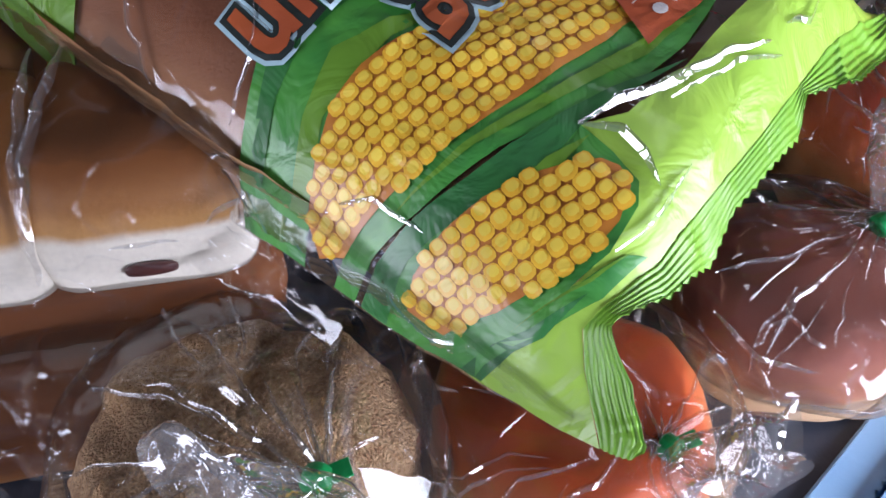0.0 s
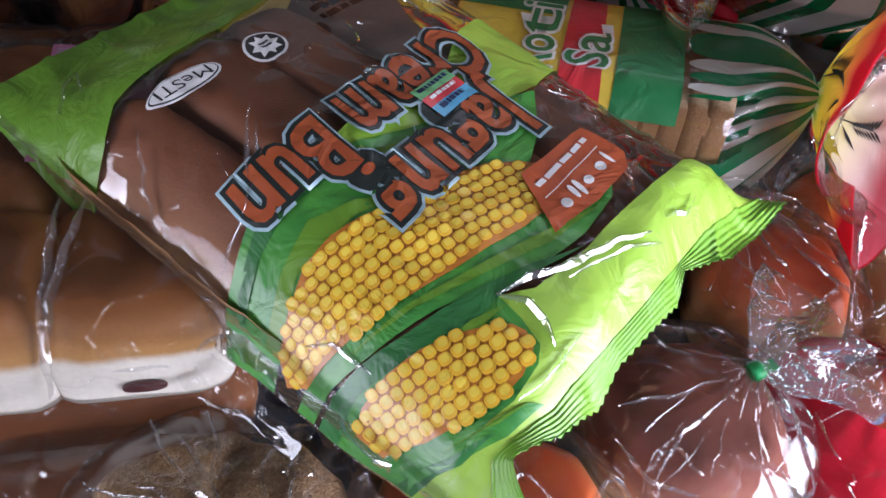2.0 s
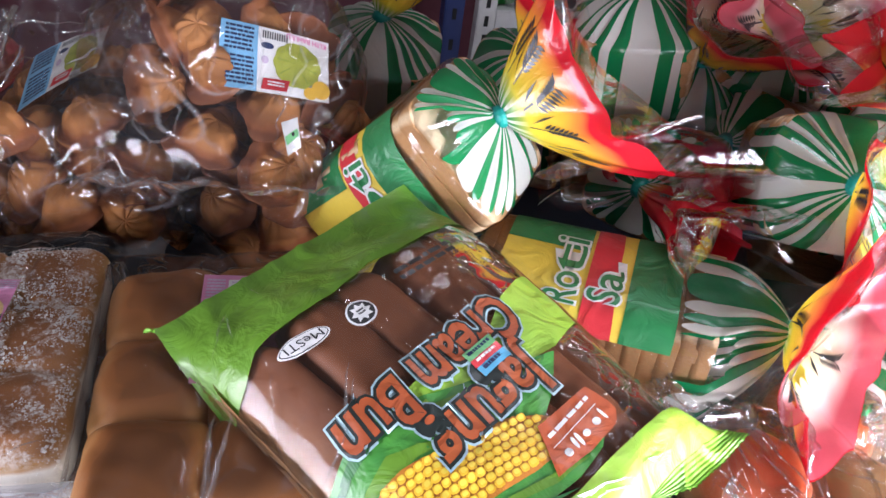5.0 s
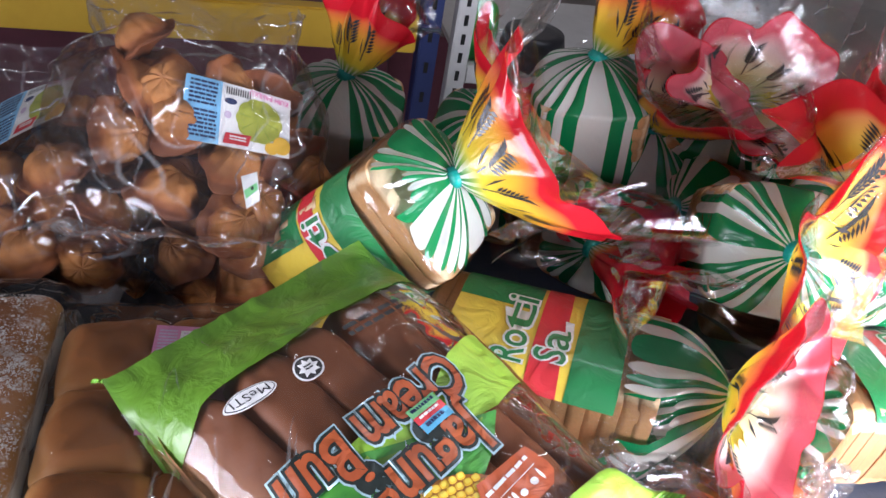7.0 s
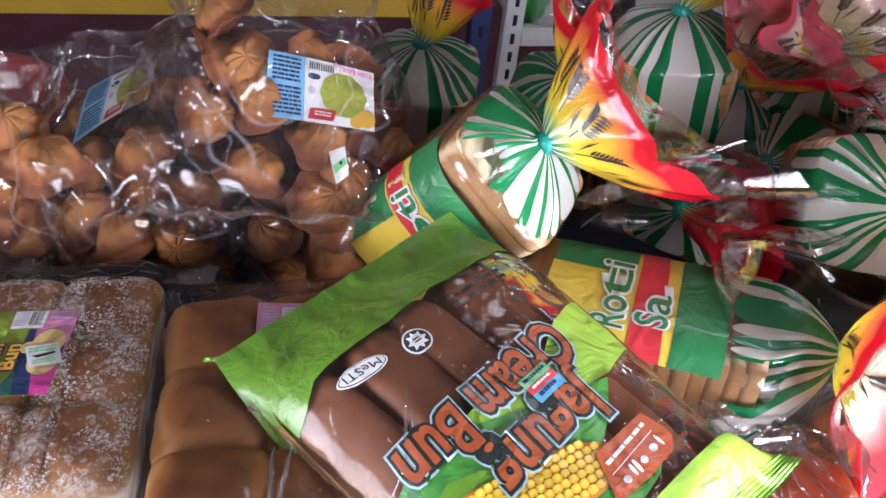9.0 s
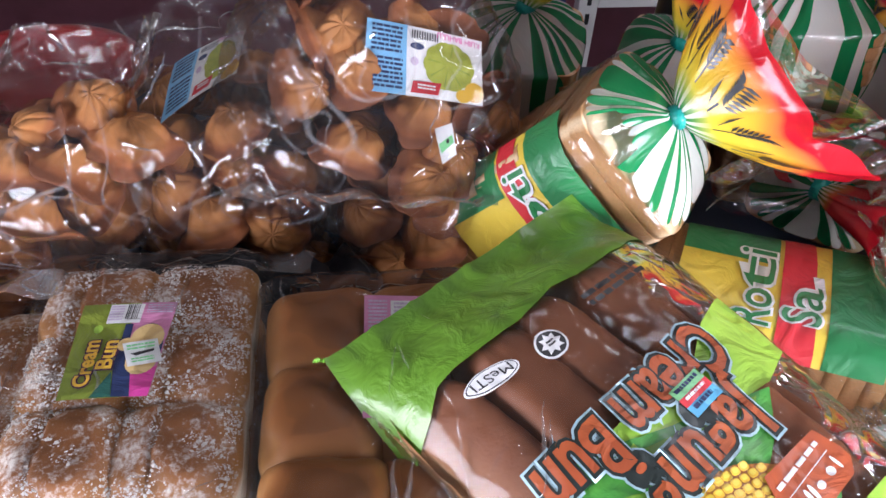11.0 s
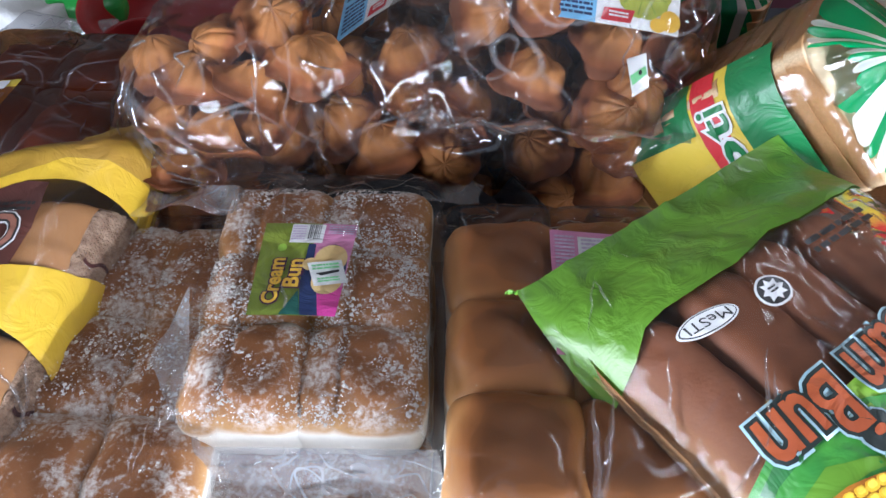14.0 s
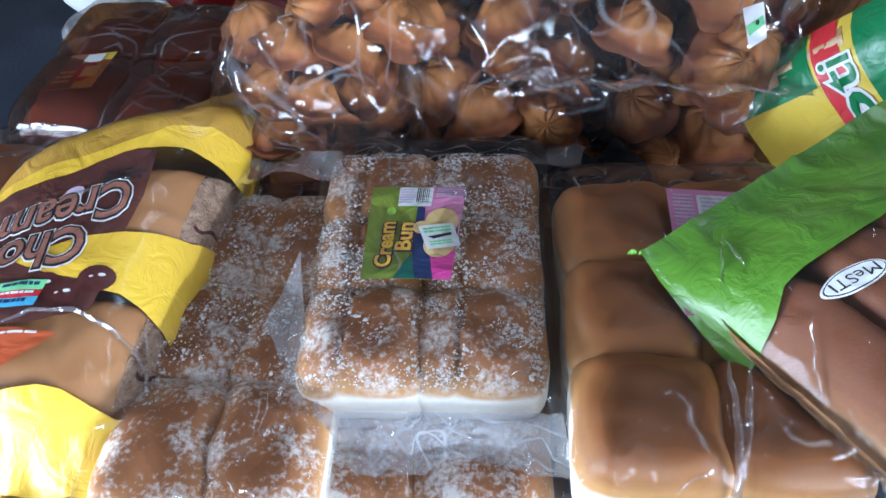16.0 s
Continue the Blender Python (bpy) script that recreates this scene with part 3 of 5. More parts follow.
# ---- bread packs ----
def bun_top(w, l, h, cols, rows):
    """Height of the joined bun tops at a place of the pack."""
    bw, bl = w / (cols + 0.2), l / (rows + 0.2)

    def f(x, y):
        i = min(cols - 1, max(0, int(x / bw + cols / 2)))
        j = min(rows - 1, max(0, int(y / bl + rows / 2)))
        a = abs(x - (i + 0.5 - cols / 2) * bw) / (bw * 0.60)
        b = abs(y - (j + 0.5 - rows / 2) * bl) / (bl * 0.60)
        q = min(1.0, (a ** 5.26 + b ** 5.26) ** 0.19)
        t = math.acos(min(1.0, q ** (1 / 0.80)))
        return h * (0.50 + 0.50 * max(0.0, math.sin(t)) ** 0.9)
    return f


def slab(name, m, w, l, h, cols, rows, mat, label, category, sugar=0, flap=None, film=SOFT_CLEAR, seed=1, ends=True, jam=False, group="", slit=False, snug=1.20, dome=0.80):
    """A pack of joined buns under clear film."""
    rng = random.Random(seed)
    t = thing(name, m, label, category, group)
    bw, bl = w / (cols + 0.2), l / (rows + 0.2)
    for i in range(cols):
        for j in range(rows):
            bm = loaf_form(bw * snug, bl * snug, h * rng.uniform(0.96, 1.04) * (1.0 if j else 1.06), 0.38, dome, 0.50, 0.0034, rng.uniform(0, 50), 96, 30)
            if slit:
                for v in bm.verts:
                    if v.co.z > h * 0.30:
                        v.co.z -= 0.0055 * math.exp(-((v.co.x + 0.012 - 0.05 * v.co.y) / 0.0028) ** 2)
            for v in bm.verts:
                pinch = noise.noise(Vector((v.co.x * 160 + i * 9, v.co.y * 26 + j * 7, seed)))
                side = min(1.0, max(0.0, (abs(v.co.x) / (bw * 0.6) - 0.55) / 0.3) + max(0.0, (abs(v.co.y) / (bl * 0.6) - 0.55) / 0.3))
                v.co.z -= 0.0012 * side * max(0.0, pinch)
            part("bun", bm, mat, t, at=pose((i + 0.5 - cols / 2) * bw, (j + 0.5 - rows / 2) * bl, 0, 0, 0, rng.uniform(-2, 2)))
            if jam and j == 0:
                part("filling", loaf_form(bw * 0.26, 0.004, h * 0.10, 0.9, 0.6, 0.5, 0.001, 2, 16, 6), FILLING, t, "dark filling showing in the cut side",
                     pose((i + 0.5 - cols / 2) * bw, -l / 2 - 0.0005, h * 0.21))
    if sugar:
        top = bun_top(w, l, h, cols, rows)
        bm = bmesh.new()
        made = 0
        while made < sugar:
            x, y = rng.uniform(-w / 2, w / 2) * 0.97, rng.uniform(-l / 2, l / 2) * 0.97
            if noise.noise(Vector((x * 38 + seed, y * 38, seed))) + 0.25 * noise.noise(Vector((x * 120, y * 120, 7))) < rng.uniform(-0.30, 0.35):
                continue
            made += 1
            big = rng.random() < 0.10
            s = rng.uniform(0.0009, 0.0019) if big else rng.uniform(0.0003, 0.0010)
            z = top(x, y) + 0.0006
            a = rng.uniform(0, 6.3)
            n = 5 if big else 4
            ring = [bm.verts.new((x + s * math.cos(a + 6.283 * k / n) * rng.uniform(0.5, 1.2), y + s * math.sin(a + 6.283 * k / n) * rng.uniform(0.5, 1.2), z + rng.uniform(-0.2, 0.5) * s)) for k in range(n)]
            tip = bm.verts.new((x, y, z + s * 0.7))
            for k in range(n):
                bm.faces.new((ring[k], ring[(k + 1) % n], tip))
        tagged(part("sugar_topping", bm, SUGAR, t, "white sugar flakes scattered over the crust", smooth=False), kind="stuff")
    if film is not None:
        top = bun_top(w * 1.02, l * 1.02, h, cols, rows)

        def f(u, v):
            x, y = (u - 0.5) * (w + 0.020), (v - 0.5) * (l + 0.024)
            e = min(1, min(u, 1 - u) * 18, min(v, 1 - v) * 18)
            z = (0.45 * top(x, y) + 0.60 * h + 0.008) * (0.30 + 0.70 * e ** 0.5) + wob((x, y, seed), 30, 0.002).z
            return Vector((x, y, z))
        part("film", sheet(f, 60, 70), film, t, "clear crinkled plastic film")
        random_folds(f, t, 5, rng, 0.03, 0.97, size=0.0010, high=0.0016)
        random_folds(f, t, 3, rng, 0.01, 0.10, False, size=0.0012, high=0.002)
    if flap:
        x0, x1, y1, z1 = flap

        def g(u, v):
            reach = max(0.0, 1 - u * 6) ** 1.5
            x = (u - 0.5) * (w + 0.012) * (1 - v) + (x0 + (x1 - x0) * u) * v
            y = (-(l / 2 + 0.007) + 0.11 * reach) * (1 - v) + y1 * v
            z = h * (0.55 + 0.40 * reach) * (1 - v) ** 1.3 + z1 * v
            q = wob((x, y, 3.0 + seed), 45, 0.006)
            k = min(1, v * 4)
            return Vector((x, y, z)) + Vector((q.x * 0.4, q.y * 0.5, abs(q.z))) * k
        part("film_flap", sheet(g, 60, 26), MILKY, t, "loose crumpled end of the plastic bag")
        random_folds(g, t, 9, rng, 0.1, 0.95, False, size=0.0014, high=0.0022)
    return t


# lower layer
slab("roll_pack", pose(-0.150, 0.150, 0.752, 0, 0, 14), 0.20, 0.045, 0.034, 1, 1, CARAMEL, "long brown roll in clear film beside the bun packs", "bread", film=CLEAR, seed=15)
slab("bun_pack", pose(-0.325, 0.262, 0.752, 0, 0, 15), 0.165, 0.275, 0.056, 2, 3, SUGAR_BUN, "sugared bun pack lying beneath another on the table", "bread", sugar=900, seed=11, group="packs of joined buns")
slab("bun_pack", pose(-0.150, 0.300, 0.752, 0, 0, 14), 0.155, 0.262, 0.052, 1, 3, CARAMEL, "dark brown roll pack beneath the plain bun pack", "bread", seed=12, group="packs of joined buns")
slab("bun_pack", pose(-0.432, 0.225, 0.752, 0, 0, 14), 0.14, 0.30, 0.045, 2, 3, CARAMEL, "brown bun pack at the bottom of a stack", "bread", film=None, seed=13, group="packs of joined buns")
# upper layer
sugar_pack = slab("bun_pack", pose(-0.332, 0.296, 0.808, 0, 0, 15), 0.156, 0.212, 0.046, 2, 3, SUGAR_BUN, "sugar-dusted cream bun pack with a green and pink label", "bread",
                  sugar=8500, flap=(-0.134, 0.092, -0.140, -0.002), seed=21, slit=True, group="packs of joined buns")
plain_pack = slab("bun_pack", pose(-0.158, 0.290, 0.806, 0, 0, 15), 0.160, 0.238, 0.056, 2, 3, BUN, "plain glossy brown bun pack with a pink label and white sides", "bread", seed=22, jam=True, snug=1.18, dome=0.70, group="packs of joined buns")
for side in (0.0, 0.011):
    fold([(0.006 + side, -0.050, 0.0655), (0.004 + side * 0.6, -0.080, 0.0650), (0.002 + side * 0.2, -0.106, 0.0590), (0.001, -0.122, 0.0400), (0.0, -0.126, 0.0200)], plain_pack, 0.0026, 0.0055)
slab("bun_pack", pose(-0.432, 0.215, 0.799, 0, 0, 14), 0.135, 0.265, 0.036, 2, 3, SUGAR_BUN, "shaded sugar-dusted bun pack between two others", "bread", sugar=3500, seed=23, group="packs of joined buns")
slab("bun_pack", pose(-0.655, 0.455, 0.752, 0, 0, 10), 0.17, 0.19, 0.085, 2, 2, CARAMEL, "dark brown bun pack with a small yellow label", "bread", film=AMBER_FILM, seed=24, group="packs of joined buns")
slab("bun_pack", pose(-0.700, 0.30, 0.752, 0, 0, 10), 0.20, 0.12, 0.075, 3, 1, CARAMEL, "brown bun pack in shiny clear film", "bread", film=CLEAR, seed=25, group="packs of joined buns")


# ---- labels of the bun packs ----
def cream_label():
    t = thing("product_label", Matrix(), "green and pink cream bun label stuck on the sugar bun pack", "label")
    f = quad_sheet((-0.382, 0.332, 0.8612), (-0.319, 0.348, 0.8612), (-0.361, 0.252, 0.8612), (-0.306, 0.266, 0.8612), 0.0008)
    rng = random.Random(5)
    inked("label_base", [rect(0, 0, 1, 1)], f, 0.0, OLIVE, t, 0.1, 0.1)
    inked("pink_field", [[(0.62, 0.0), (1.0, 0.0), (1.0, 1.0), (0.72, 1.0), (0.52, 0.5)]], f, 0.0003, PINK, t, 0.1, 0.1)
    inked("magenta_field", [[(0.70, 0.80), (1.0, 0.70), (1.0, 1.0), (0.72, 1.0)]], f, 0.0005, MAGENTA, t, 0.1, 0.1)
    inked("navy_curve", [[(0.52, 0.25), (0.60, 0.25), (0.62, 0.55), (0.74, 0.80), (0.80, 1.0), (0.60, 1.0), (0.52, 0.7)]], f, 0.0006, NAVY, t, 0.1, 0.1)
    inked("leaf_field", [[(0.36, 1.0), (0.60, 1.0), (0.52, 0.75)]], f, 0.0007, TEAL, t, 0.1, 0.1)
    inked("bread_picture", [oval(0.80, 0.52, 0.19, 0.27)], f, 0.0008, NAVY, t, 0.1, 0.1)
    inked("bun_picture", [oval(0.80, 0.42, 0.18, 0.16), oval(0.81, 0.66, 0.17, 0.13), oval(0.60, 0.48, 0.10, 0.07)], f, 0.0011, CREAM, t, 0.1, 0.1)
    inked("data_box", [rect(0.30, 0.02, 0.66, 0.24)], f, 0.0008, WHITE, t, 0.1, 0.1)
    inked("barcode", [rect(0.49 + i * 0.02, 0.03, 0.49 + i * 0.02 + rng.choice((0.007, 0.012)), 0.20) for i in range(7)], f, 0.0012, BLACK, t, 0.3, 0.3)
    inked("small_print", bars(0.31, 0.04, 0.46, 0.22, 6, rng) + bars(0.70, 0.03, 0.98, 0.14, 4, rng), f, 0.0011, LAVENDER, t, 0.3, 0.3)
    inked("round_mark", [oval(0.24, 0.30, 0.05, 0.045)], f, 0.0009, LIME_PALE, t, 0.3, 0.3)
    for word, c in (("Cream", 0.22), ("Bun", 0.42)):
        wd = 0.46 if word == "Cream" else 0.28
        for off, mt, lift in ((0.10, PLUM, 0.0010), (0.03, GOLD, 0.0014)):
            written("lettering", word, f, lift, mt, t, (c, 0.66 if word == "Cream" else 0.58), (0, -1), (-1, 0), wd, 0.17, off, su=0.2, sv=0.2)
    s = thing("price_sticker", Matrix(), "small white price sticker on the bun label", "sticker")
    g = quad_sheet((-0.339, 0.302, 0.8642), (-0.318, 0.311, 0.8642), (-0.327, 0.284, 0.8642), (-0.307, 0.293, 0.8642))
    inked("paper", [rect(0, 0, 1, 1)], g, 0.0, WHITE, s, 0.5, 0.5)
    inked("small_print", bars(0.1, 0.12, 0.9, 0.40, 2, rng) + bars(0.15, 0.7, 0.8, 0.92, 2, rng), g, 0.0004, MINT, s, 0.5, 0.5)
    inked("script_bar", [[(0.15, 0.5), (0.85, 0.42), (0.85, 0.52), (0.3, 0.62)]], g, 0.0005, BLACK, s, 0.5, 0.5)


def pink_label():
    t = thing("product_label", Matrix(), "pale pink label with barcode on the plain bun pack", "label")
    f = quad_sheet((-0.188, 0.374, 0.8690), (-0.130, 0.384, 0.8690), (-0.165, 0.270, 0.8690), (-0.110, 0.284, 0.8690))
    rng = random.Random(6)
    inked("label_base", [rect(0, 0, 1, 1)], f, 0.0, PINK, t, 0.1, 0.1)
    inked("data_box", [rect(0.32, 0.05, 0.95, 0.34)], f, 0.0004, WHITE, t, 0.1, 0.1)
    inked("barcode", [rect(0.64 + i * 0.03, 0.07, 0.655 + i * 0.03, 0.30) for i in range(9)], f, 0.0008, BLACK, t, 0.3, 0.3)
    inked("small_print", bars(0.05, 0.05, 0.28, 0.5, 14, rng) + bars(0.36, 0.07, 0.6, 0.32, 7, rng), f, 0.0008, LAVENDER, t, 0.3, 0.3)


def yellow_label():
    t = thing("product_label", Matrix(), "small yellow and red label on the dark bun pack", "label")
    f = quad_sheet((-0.708, 0.437, 0.846), (-0.671, 0.452, 0.847), (-0.703, 0.388, 0.845), (-0.666, 0.402, 0.845))
    rng = random.Random(8)
    inked("label_base", [rect(0, 0, 1, 1)], f, 0.0, BAG_YELLOW, t, 0.1, 0.1)
    inked("brown_field", [rect(0, 0, 0.55, 1)], f, 0.0004, CHOC_LETTER, t, 0.1, 0.1)
    inked("red_field", [oval(0.6, 0.55, 0.22, 0.28)], f, 0.0006, RED, t, 0.1, 0.1)
    inked("data_box", [rect(0.4, 0.05, 0.8, 0.3), rect(0.55, 0.4, 0.9, 0.7)], f, 0.0009, WHITE, t, 0.1, 0.1)
    inked("small_print", bars(0.06, 0.5, 0.4, 0.9, 3, rng), f, 0.0009, GOLD, t, 0.1, 0.1)


cream_label()
pink_label()
yellow_label()


# ---- corn cream bun pack ----
def price_sticker(f, u0, v0, u1, v1, lift, parent, right, rng):
    """Green, red and blue price sticker; unreadable figures are bars."""
    du, dv = u1 - u0, v1 - v0
    for name, a, b, mt in (("green_part", 0.0, 0.36, MINT), ("red_part", 0.36, 0.64, RED), ("blue_part", 0.64, 1.0, SKYBLUE)):
        inked(name, [rect(u0, v0 + dv * a, u1, v0 + dv * b)], f, lift, mt, parent, 0.03, 0.03)
    inked("figures", bars(u0 + du * 0.1, v0 + dv * 0.08, u1 - du * 0.1, v0 + dv * 0.3, 1, rng) + bars(u0 + du * 0.15, v0 + dv * 0.7, u1 - du * 0.2, v0 + dv * 0.95, 1, rng), f, lift + 0.0004, NAVY, parent, 0.05, 0.05)
    inked("white_figures", bars(u0 + du * 0.15, v0 + dv * 0.42, u1 - du * 0.15, v0 + dv * 0.58, 1, rng), f, lift + 0.0004, WHITE, parent, 0.05, 0.05)


def along(points, u):
    """The value at u of a line of (u, value) pairs."""
    for (u0, v0), (u1, v1) in zip(points, points[1:]):
        if u <= u1:
            return v0 + (v1 - v0) * max(0.0, (u - u0) / (u1 - u0))
    return points[-1][1]


def smooth_step(x):
    x = max(0.0, min(1.0, x))
    return x * x * (3 - 2 * x)


def corn_pack():
    t = thing("corn_bun_pack", Matrix(), "lime green corn bun pack of brown rolls with corn pictured", "bread pack")
    rng = random.Random(3)
    c = [Vector(q) for q in ((-0.198, 0.299, 0.881), (-0.049, 0.458, 0.917), (0.075, 0.088, 0.856), (0.212, 0.286, 0.880))]
    brim = ((0.0, 1.0), (0.30, 1.06), (0.52, 1.01), (0.84, 0.90), (1.0, 1.02))

    def shape(bulge, sag):
        def f(u, v, lift=0.0):
            w = u + (along(brim, v) - 1) * max(0.0, (u - 0.6) / 0.4) ** 2
            p = c[0] * (1 - w) * (1 - v) + c[1] * w * (1 - v) + c[2] * (1 - w) * v + c[3] * w * v
            e = min(smooth_step((v - 0.02) / 0.22), smooth_step((0.98 - v) / 0.12))
            k = max(0.0, 1 - abs(2 * u - 1) ** 3.5) ** 0.6
            z = bulge * e * k - sag * (1 - k) * max(0.0, 4 * v * (1 - v)) + lift
            z += 0.0013 * noise.noise(Vector((u * 7 + 2, v * 9, 2))) + 0.0008 * noise.noise(Vector((u * 19, v * 23 + 2, 3)))
            ridge = abs(noise.noise(Vector((u * 5.5 + v * 3, v * 6.0 - u * 2, 9))))
            z += 0.0022 * max(0.0, 0.16 - ridge) / 0.16 * (0.4 + 0.6 * (1 - e * k))
            return p + Vector((0, 0, z))
        return f
    f, under = shape(0.037, 0.030), shape(-0.012, 0.0)
    rim_in = ((0.0, 0.940), (0.045, 0.897), (0.066, 0.882), (0.12, 0.894), (0.18, 0.905), (0.30, 0.911), (0.48, 0.919), (0.60, 0.922), (0.72, 0.925), (0.88, 0.940), (1.0, 0.955))
    rim_out = ((-0.02, 0.965), (0.018, 0.972), (0.055, 0.936), (0.075, 0.900), (0.16, 0.927), (0.28, 0.941), (0.36, 0.932), (0.56, 0.946), (0.60, 0.930), (0.73, 0.974), (0.92, 0.992), (1.0, 1.0))
    part("film", sheet(lambda u, v: f(u, v * along(rim_in, u)), 90, 110), SOFT_CLEAR, t, "clear film window")
    part("back_film", sheet(lambda u, v: under(u, 0.01 + 0.90 * v, -0.002), 40, 50), SOFT_CLEAR, t, "clear back of the pack")
    # five soft rolls pressed side by side, filling the pack
    def roll(i):
        mid, half, turn = 0.135 + i * 0.182, 0.113, (0.03, -0.02, 0.015, -0.03, 0.02)[i]

        def g(a, b):
            v = 0.155 + 0.725 * b
            x = 2 * a - 1
            y = abs(2 * b - 1)
            u = min(0.985, max(0.015, mid + half * x * (1 - 0.35 * max(0.0, y - 0.75) / 0.25) + turn * (2 * b - 1)))
            h = max(0.0, 1 - abs(x) ** 5.0) ** 0.5 * max(0.0, 1 - y ** 14) ** 0.5
            lo, hi = under(u, v, 0.003), f(u, v, -0.0030)
            dent = 0.0022 * noise.noise(Vector((u * 9 + i * 4, v * 11, i))) + 0.0012 * noise.noise(Vector((u * 26, v * 30, i)))
            return lo.lerp(hi, h) + Vector((0, 0, min(0.0, dent) * h))
        return sheet(g, 40, 70)
    for i in range(5):
        part("roll", roll(i), CHOC_BUN, t, "soft brown cream roll")
    # far end band, its shade painted in with the darker lime
    inked("end_band", [[(0, 0.0), (1, 0.0), (1, 0.20), (0.82, 0.222), (0.63, 0.226), (0.55, 0.210), (0.41, 0.228), (0.26, 0.222), (0.19, 0.214), (0.13, 0.216), (0.07, 0.244), (0.02, 0.258), (0, 0.262)]], f, 0.0012, LIME, t, label="lime green printed end, darkened to paint its shade")
    edge = [(u, along(rim_in, u)) for u in (1.0, 0.88, 0.72, 0.60, 0.48, 0.30, 0.18, 0.12, 0.066, 0.045, 0.0)]
    inked("end_band", [[(0.0, 0.81), (0.02, 0.822), (0.066, 0.848), (0.097, 0.860), (0.137, 0.868), (0.199, 0.867), (0.224, 0.855), (0.240, 0.826), (0.252, 0.787), (0.300, 0.815), (0.357, 0.824), (0.425, 0.830), (0.55, 0.834), (0.85, 0.852), (1, 0.862)] + edge],
          f, 0.0012, LIME_PALE, t, label="pale lime printed end")
    inked("lime_field", [[(1.0, 0.40), (1.0, 0.565), (0.917, 0.582), (0.729, 0.612), (0.62, 0.60), (0.50, 0.600), (0.36, 0.56), (0.25, 0.51), (0.30, 0.485), (0.45, 0.485), (0.62, 0.50), (0.75, 0.452)]], f, 0.0010, LIME_PALE, t)
    inked("leaf_field", [[(0.71, 0.618), (0.592, 0.588), (0.36, 0.524), (0.274, 0.493), (0.219, 0.480), (0.118, 0.480), (0.023, 0.505), (0.0, 0.52), (0.0, 0.605), (0.05, 0.60), (0.115, 0.579), (0.17, 0.584), (0.24, 0.603), (0.36, 0.632), (0.46, 0.66), (0.52, 0.70), (0.60, 0.675)]], f, 0.0014, LEAF, t)
    inked("leaf_light", [[(0.66, 0.612), (0.50, 0.578), (0.36, 0.545), (0.25, 0.52), (0.34, 0.555), (0.48, 0.60), (0.60, 0.635)], [(0.17, 0.545), (0.09, 0.555), (0.02, 0.578), (0.02, 0.60), (0.10, 0.575), (0.22, 0.590), (0.34, 0.62), (0.24, 0.575)]], f, 0.0017, LIME, t)
    inked("leaf_shade", [[(0.22, 0.49), (0.12, 0.492), (0.04, 0.515), (0.02, 0.54), (0.09, 0.52), (0.17, 0.515), (0.30, 0.535)]], f, 0.0018, LEAF_DARK, t)
    inked("husk", [[(0.59, 0.80), (0.56, 0.812), (0.454, 0.818), (0.358, 0.805), (0.269, 0.776), (0.150, 0.732), (0.074, 0.706), (0.026, 0.683), (0.0, 0.672), (0.0, 0.645), (0.039, 0.657), (0.110, 0.682), (0.187, 0.708), (0.280, 0.731), (0.388, 0.750), (0.46, 0.760), (0.53, 0.80)]], f, 0.0016, LEAF, t)
    inked("husk", [[(0.0, 0.68), (0.10, 0.72), (0.252, 0.785), (0.242, 0.826), (0.226, 0.858), (0.199, 0.869), (0.137, 0.870), (0.06, 0.850), (0.0, 0.812)]], f, 0.0015, LEAF, t)
    inked("husk", [[(0.0, 0.79), (0.011, 0.784), (0.055, 0.837), (0.093, 0.862), (0.147, 0.881), (0.171, 0.896), (0.096, 0.884), (0.042, 0.856), (0.0, 0.815)]], f, 0.0019, LEAF, t)
    inked("husk_shade", [[(0.431, 0.828), (0.339, 0.796), (0.252, 0.767), (0.125, 0.730), (0.06, 0.702), (0.0, 0.680), (0.0, 0.712), (0.034, 0.716), (0.089, 0.742), (0.182, 0.785), (0.247, 0.788), (0.378, 0.816)], [(0.0, 0.80), (0.04, 0.845), (0.09, 0.872), (0.04, 0.858), (0.0, 0.822)]], f, 0.0020, LEAF_DARK, t)
    inked("lime_streak", [[(0.52, 0.806), (0.40, 0.795), (0.28, 0.762), (0.15, 0.718), (0.05, 0.683), (0.15, 0.710), (0.28, 0.748), (0.40, 0.776)], [(0.245, 0.80), (0.19, 0.795), (0.13, 0.765), (0.19, 0.780)], [(0.03, 0.83), (0.10, 0.870), (0.16, 0.886), (0.10, 0.866)]], f, 0.0022, LIME, t)
    cobs = ([(0.545, 0.715), (0.512, 0.690), (0.459, 0.658), (0.36, 0.630), (0.234, 0.601), (0.169, 0.582), (0.115, 0.577), (0.059, 0.589), (0.018, 0.602), (0.004, 0.625), (0.012, 0.652), (0.039, 0.662), (0.10, 0.686), (0.187, 0.712), (0.28, 0.735), (0.388, 0.755), (0.47, 0.765), (0.54, 0.768)],
            [(0.224, 0.820), (0.176, 0.783), (0.116, 0.753), (0.069, 0.735), (0.026, 0.727), (0.008, 0.732), (0.006, 0.775), (0.038, 0.812), (0.076, 0.838), (0.122, 0.858), (0.170, 0.863), (0.213, 0.855), (0.229, 0.837)])

    def inside(p, poly):
        hit = False
        for (x0, y0), (x1, y1) in zip(poly, poly[1:] + poly[:1]):
            if (y0 > p[1]) != (y1 > p[1]) and p[0] < (x1 - x0) * (p[1] - y0) / (y1 - y0) + x0:
                hit = not hit
        return hit

    # length over the pack's rounded side, so that the kernels keep their size there
    table = [(0.0, 0.0)]
